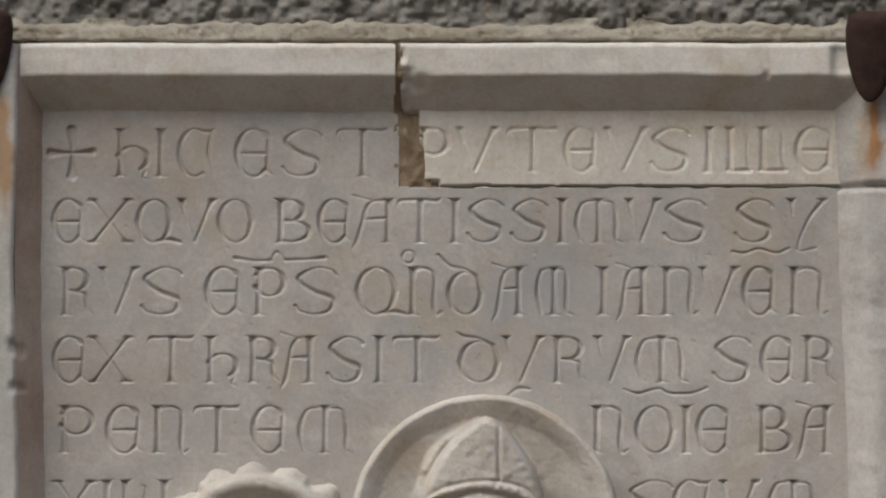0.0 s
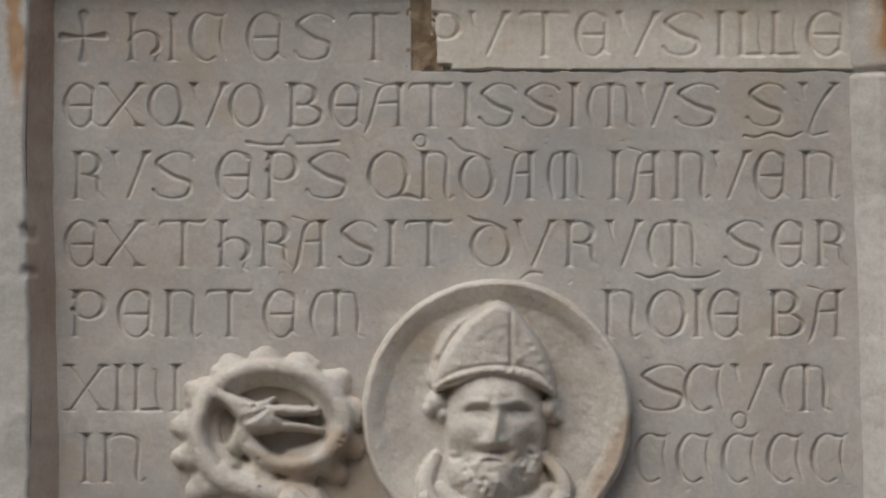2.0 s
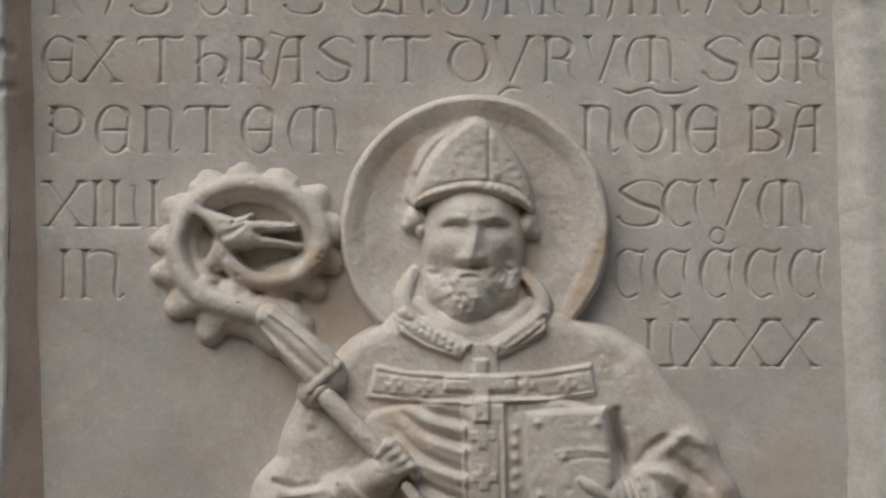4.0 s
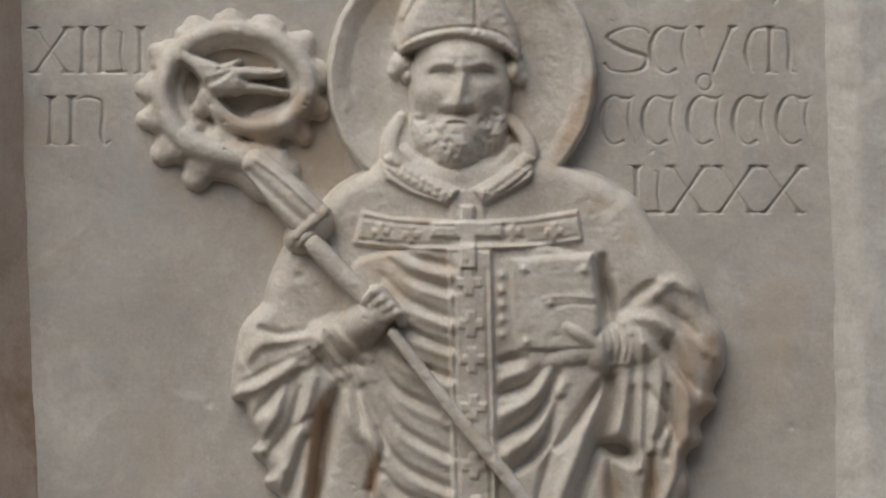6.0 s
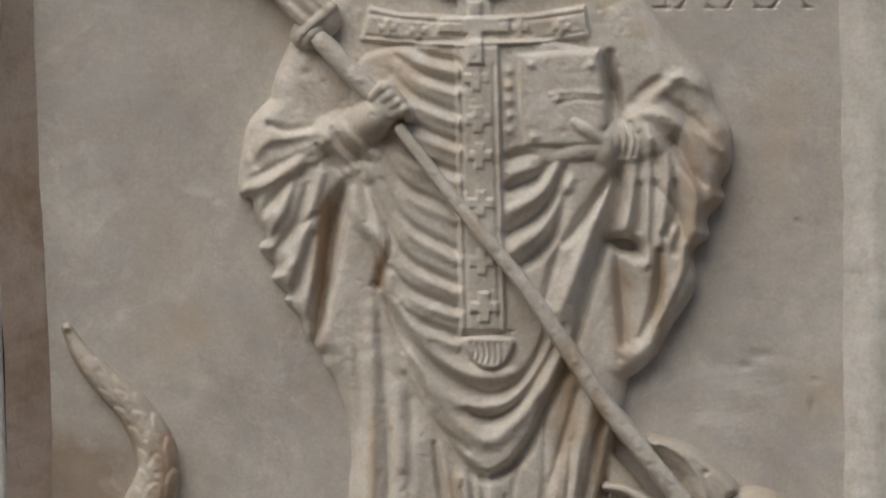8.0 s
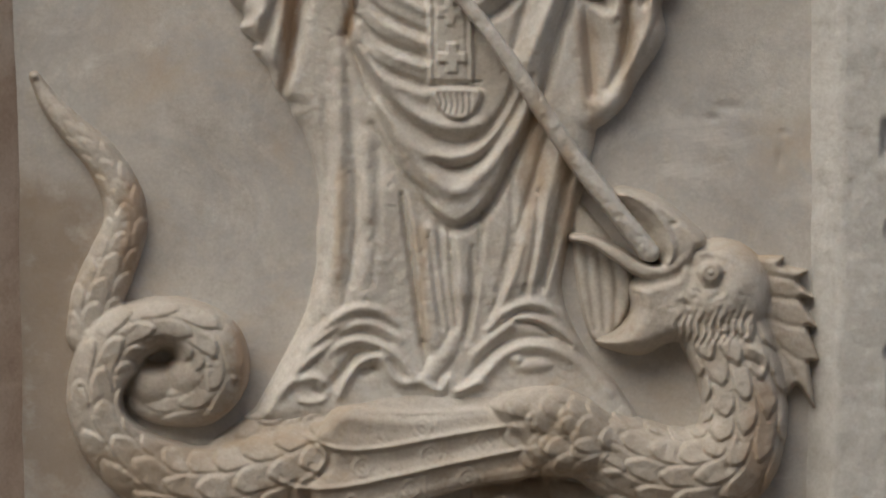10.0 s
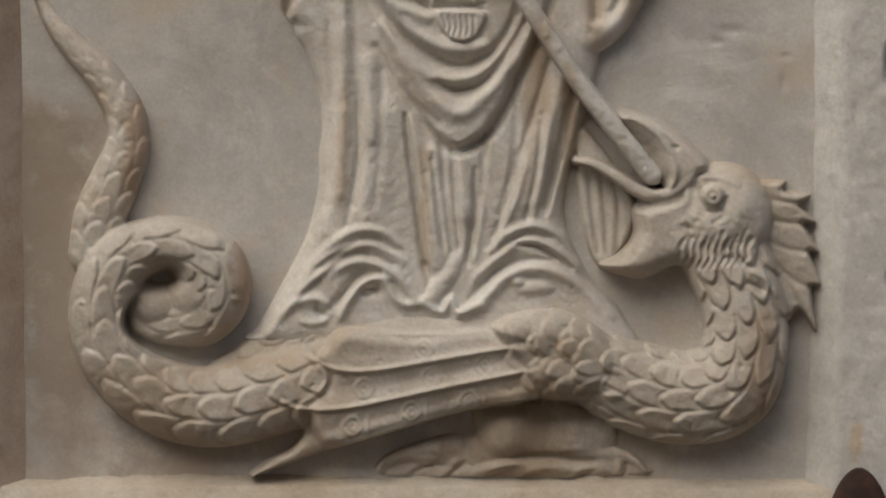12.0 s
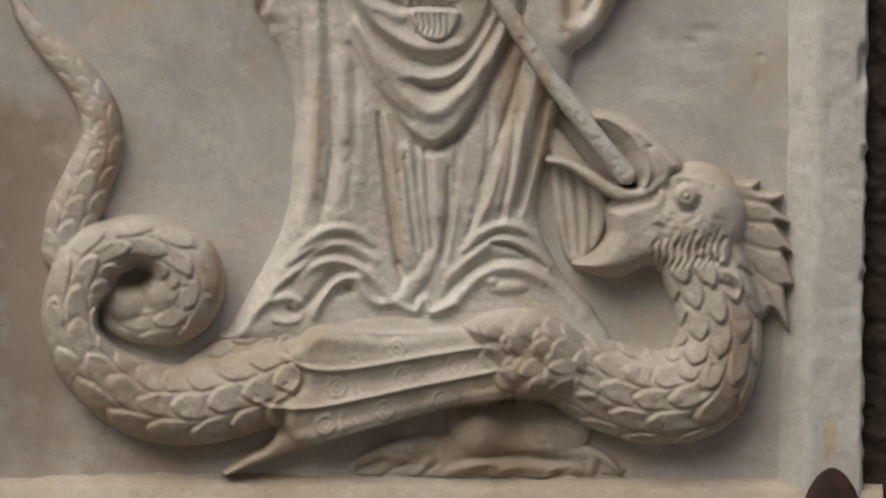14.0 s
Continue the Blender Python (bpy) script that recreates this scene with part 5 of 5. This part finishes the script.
def dragon():
    """The winged serpent under the figure's feet: coiled tail, ribbed wing, scaly neck, beaked head."""
    f = Field(100, 1600, 1700, 2590, 2, -6.0).on(*FOOT)
    # tail
    f.tube([(55, -5, 8, 6), (78, 35, 16, 8), (114, 80, 23, 10), (172, 140, 30, 12), (208, 205, 35, 14), (214, 260, 38, 14), (192, 320, 43, 12), (165, 385, 46, 10), (150, 450, 42, 6)], 0.8, 46, 0.8, 1, 6)
    f.fold([(44, 14, 5, 6), (48, -2, 6, 9), (66, -8, 6, 9), (76, 4, 4, 5)])
    # the back where it rises under the hem
    f.tube([(390, 672, 40, -2), (470, 632, 48, 0), (560, 606, 52, 2), (640, 596, 50, 2)], 0.8, 50, 0.667, 7, 7)
    # body behind the wing, and the coil: from the curled end back to the belly
    f.tube([(240, 572, 26, 6), (268, 578, 34, 10), (304, 574, 44, 16), (346, 560, 54, 24), (374, 520, 56, 36), (362, 470, 56, 42), (312, 442, 52, 46), (252, 440, 50, 44), (200, 466, 55, 34),
            (174, 525, 60, 28), (176, 590, 64, 22), (215, 660, 68, 20), (290, 712, 70, 20), (380, 722, 72, 20), (490, 692, 76, 18), (570, 665, 80, 4), (620, 660, 80, -6)], 0.8, 62, 0.667, 2, 8)
    f.tube([(520, 680, 72, -4), (610, 645, 88, 0), (720, 630, 90, 2), (880, 632, 88, 4)], 0.72)
    f.blob(268, 540, 62, 56, -6, 48, 0, 0.6)
    f.blob(340, 520, 62, 66, 10, 72, 0, 0.6)
    f.swell(284, 484, 24, 20, -58).swell(262, 500, 20, 16, -18)
    # neck
    f.tube([(1040, 650, 70, 16), (1120, 690, 80, 18), (1200, 708, 82, 20), (1276, 686, 84, 22), (1308, 612, 76, 26), (1300, 530, 74, 28), (1270, 450, 78, 24)], 0.85, 62, 0.5, 3, 10)
    f.fold([(1080, 590, 9, -8), (1130, 625, 10, -10), (1190, 640, 9, -6)])
    # feathered shoulder
    f.plate([(850, 575), (880, 558), (930, 545), (990, 548), (1045, 575), (1080, 615), (1090, 655), (1075, 690), (1030, 708), (960, 708), (925, 690), (900, 650), (860, 610)], 18, 92, 46)
    f.base = f.h.copy()
    for row, (v, u0, n, turn) in enumerate(((566, 930, 4, 200), (592, 920, 5, 190), (618, 945, 4, 182), (644, 945, 5, 172), (672, 975, 4, 160), (690, 990, 3, 150))):
        for k in range(n):
            f.leaf(u0 + 40 * k + 12 * math.sin(3 * row + k), v + 7 * math.sin(2.3 * k + row), 60, 25, turn + 14 * math.sin(5 * k + 2 * row), 11)
    # wing: a thin skin on ribs
    f.plate([(600, 578), (720, 590), (850, 580), (915, 605), (935, 655), (945, 704), (840, 722), (690, 764), (600, 790), (560, 790), (540, 762), (530, 728), (500, 713), (522, 710), (552, 694), (566, 668), (540, 636), (560, 606)],
            34, 78, 26)
    f.plate([(424, 851), (470, 812), (505, 795), (524, 762), (512, 722), (560, 726), (640, 760), (620, 784), (540, 808)], 10, 46, 16)
    for pts in ([(612, 582, 3.6, 7), (720, 592, 4, 8), (848, 584, 4, 8)], [(534, 630, 3.6, 6), (575, 650, 4, 8), (630, 655, 4, 9), (700, 646, 4, 9), (800, 628, 4, 9), (896, 613, 4, 8)],
                [(490, 712, 4, 6), (530, 723, 4, 9), (600, 720, 4, 10), (690, 702, 4, 10), (800, 678, 4, 10), (918, 655, 4, 9)],
                [(424, 850, 5, 8), (540, 806, 5, 10), (690, 761, 5, 11), (840, 721, 5, 11), (944, 704, 5, 8)], [(514, 724, 3.6, 5), (526, 762, 4, 8), (506, 796, 4, 8)], [(540, 636, 3.6, 4), (567, 667, 4, 7), (552, 695, 4, 7), (520, 711, 3.6, 5)]):
        f.fold(pts, 0.5)
    for pts in ([(600, 622, 14, -1.5), (700, 622, 16, -3), (870, 600, 10, -4)], [(580, 690, 17, -5), (700, 676, 18, -8), (900, 634, 12, -6)], [(540, 770, 18, -5), (700, 730, 18, -8), (910, 682, 12, -6)]):
        f.fold(pts)
    # breast feathers over the root of the wing
    f.base = f.h.copy()
    for u, v, turn in ((1010, 560, 205), (960, 560, 200), (1048, 592, 200), (1000, 588, 195), (935, 588, 195), (975, 612, 188), (1030, 622, 185), (940, 634, 180), (1000, 646, 176), (1055, 654, 172), (965, 664, 166), (1020, 676, 162), (985, 694, 155)):
        f.leaf(u, v, 56, 23, turn, 10)
    for u, v in ((632, 687), (738, 618), (752, 666), (612, 754), (846, 646), (716, 728), (818, 708)):
        for r in (7, 17):
            f.fold([(u + r, v, 2.2, 4), (u, v + r, 2.2, 4), (u - r, v, 2.2, 4), (u, v - r, 2.2, 4), (u + r, v, 2.2, 4)])
        f.fold([(u + 26, v - 20, 2, 3), (u + 28, v + 16, 2, 3)])
    # legs and claws, worn almost flat
    f.plate([(650, 838), (668, 812), (720, 790), (790, 768), (850, 776), (900, 806), (1000, 800), (1080, 792), (1130, 822), (1132, 846), (900, 852), (700, 850)], 0, 7, 16)
    f.plate([(830, 720), (950, 715), (1040, 730), (1080, 760), (1060, 800), (900, 815), (840, 800)], 1, 14, 30)
    f.swell(888, 765, 42, 52, 26).swell(745, 796, 60, 20, 13).swell(1010, 772, 50, 28, 8).swell(815, 765, 24, 26, -8).swell(962, 748, 24, 26, -8)
    for pts in ([(660, 828, 8, 6), (690, 806, 11, 7), (760, 800, 12, 4)], [(830, 840, 8, 5), (880, 826, 11, 8), (960, 832, 11, 8), (1060, 836, 8, 5)], [(980, 800, 10, 5), (1060, 806, 10, 6), (1110, 818, 8, 5), (1130, 838, 6, 4)],
                [(690, 826, 6, 5), (720, 816, 7, 6), (770, 822, 6, 4)]):
        f.fold(pts)
    for pts in ([(670, 830, 6, -7), (710, 822, 7, -6), (780, 828, 6, -4)], [(845, 822, 6, -4), (930, 812, 7, -6), (1040, 822, 6, -5)], [(840, 848, 5, -3), (870, 846, 5, -5), (960, 850, 5, -3)]):
        f.fold(pts)
    for u0, v0, u1, v1 in ((700, 812, 656, 838), (748, 816, 704, 842), (800, 818, 770, 846), (890, 828, 840, 846), (950, 834, 905, 850), (1030, 830, 1000, 850), (1085, 820, 1080, 848), (1105, 812, 1132, 842)):
        f.fold([(u0, v0, 7, 3), ((u0 + u1) / 2, (v0 + v1) / 2 - 4, 7, 6), (u1, v1, 5, 3)])
        f.fold([(u0 + 12, v0 + 6, 4, -3), ((u0 + u1) / 2 + 14, (v0 + v1) / 2 + 2, 4, -5), (u1 + 14, v1, 4, -3)])
    # head: crest, skull, cheek, jaws
    f.plate([(1300, 318), (1345, 322), (1380, 322), (1372, 338), (1424, 347), (1402, 364), (1436, 398), (1408, 396), (1442, 452), (1420, 446), (1444, 508), (1424, 510), (1436, 602), (1408, 556), (1398, 550), (1386, 572), (1362, 520), (1320, 480), (1290, 400)], 6, 34, 10, smooth=False)
    for pts in ([(1330, 350, 5, -3), (1370, 358, 5, -4), (1405, 364, 4, -4)], [(1345, 390, 5, -3), (1380, 396, 5, -4), (1412, 398, 4, -4)], [(1350, 430, 5, -3), (1390, 444, 5, -4), (1425, 448, 4, -4)], [(1360, 470, 5, -3), (1395, 500, 5, -4), (1424, 512, 4, -4)], [(1370, 490, 5, -3), (1395, 530, 5, -4), (1405, 556, 4, -4)]):
        f.fold(pts)
    f.blob(1262, 388, 94, 98, 14, 98, 20, 0.5)
    f.plate([(1130, 350), (1190, 320), (1225, 296), (1290, 310), (1340, 352), (1350, 410), (1318, 470), (1240, 482), (1180, 472), (1130, 494), (1085, 490), (1044, 470), (1084, 448), (1108, 414), (1104, 372)], 14, 80, 36)
    f.plate([(1078, 206), (1102, 198), (1156, 216), (1210, 256), (1242, 296), (1200, 325), (1175, 345), (1140, 310), (1100, 250)], 20, 78, 16)
    f.fold([(1095, 225, 9, -8), (1130, 268, 16, -26), (1162, 318, 12, -20)])
    f.fold([(1080, 208, 5, 8), (1112, 212, 5, 8), (1158, 250, 5, 6), (1180, 300, 6, 8), (1172, 330, 6, 9), (1150, 342, 6, 9)])
    f.tube([(1005, 286, 7, 44), (1040, 291, 10, 54), (1080, 314, 12, 60), (1120, 340, 13, 64), (1155, 345, 12, 66), (1185, 335, 10, 70), (1222, 294, 7, 70)], 0.9)
    f.fold([(1104, 368, 6, -7), (1150, 366, 7, -8), (1195, 350, 6, -6), (1222, 310, 4, -6)])
    f.fold([(1050, 478, 5, -12), (1080, 488, 6, -18), (1120, 500, 7, -18), (1165, 496, 6, -10)])
    # eye, brow and beard
    f.swell(1248, 348, 34, 32, -8)
    f.blob(1247, 346, 20, 19, 78, 109, 0, 0.3).swell(1247, 346, 10, 10, -16).blob(1247, 346, 6, 6, 88, 107)
    f.fold([(1222, 350, 3, -6), (1234, 372, 3, -8), (1260, 372, 3, -8), (1272, 350, 3, -6)])
    f.fold([(1202, 345, 5, 6), (1216, 318, 5, 8), (1250, 312, 6, 7), (1290, 326, 6, 4)]).swell(1216, 336, 8, 12, -9)
    for k in range(10):
        x = 1184 + 13 * k
        f.fold([(x + 16, 420 - (k % 3) * 6, 3.4, -2), (x + 5, 436, 3.4, -7), (x + 6, 454, 3.4, -7), (x - 6, 484 - 2 * k, 3.4, -5)])
        f.fold([(x + 22, 424 - (k % 3) * 6, 3.4, 2), (x + 12, 438, 3.4, 5), (x + 12, 456, 3.4, 5), (x, 486 - 2 * k, 3.4, 3)])
    g = random.Random(9)
    for _ in range(90):
        f.swell(g.uniform(1190, 1320), g.uniform(370, 425), g.uniform(3, 6), g.uniform(3, 6), g.uniform(-2.5, 2.5))
    f.fold([(1318, 480, 7, 9), (1340, 492, 8, 12), (1358, 520, 7, 8)]).fold([(1310, 500, 5, -8), (1335, 512, 5, -8)])
    f.soften(1)
    f.wear(0.6, 120, 103).wear(0.7, 300, 104).wear(1.6, 34, 105).pits(500, 106, 4, 4)
    f.soften(1)
    ob = carved("dragon_statue", f, BEAST)
    return tagged(ob, "weathered marble relief of a winged serpent with coiled scaly tail", "statue")


bishop()
crosier()
dragon()
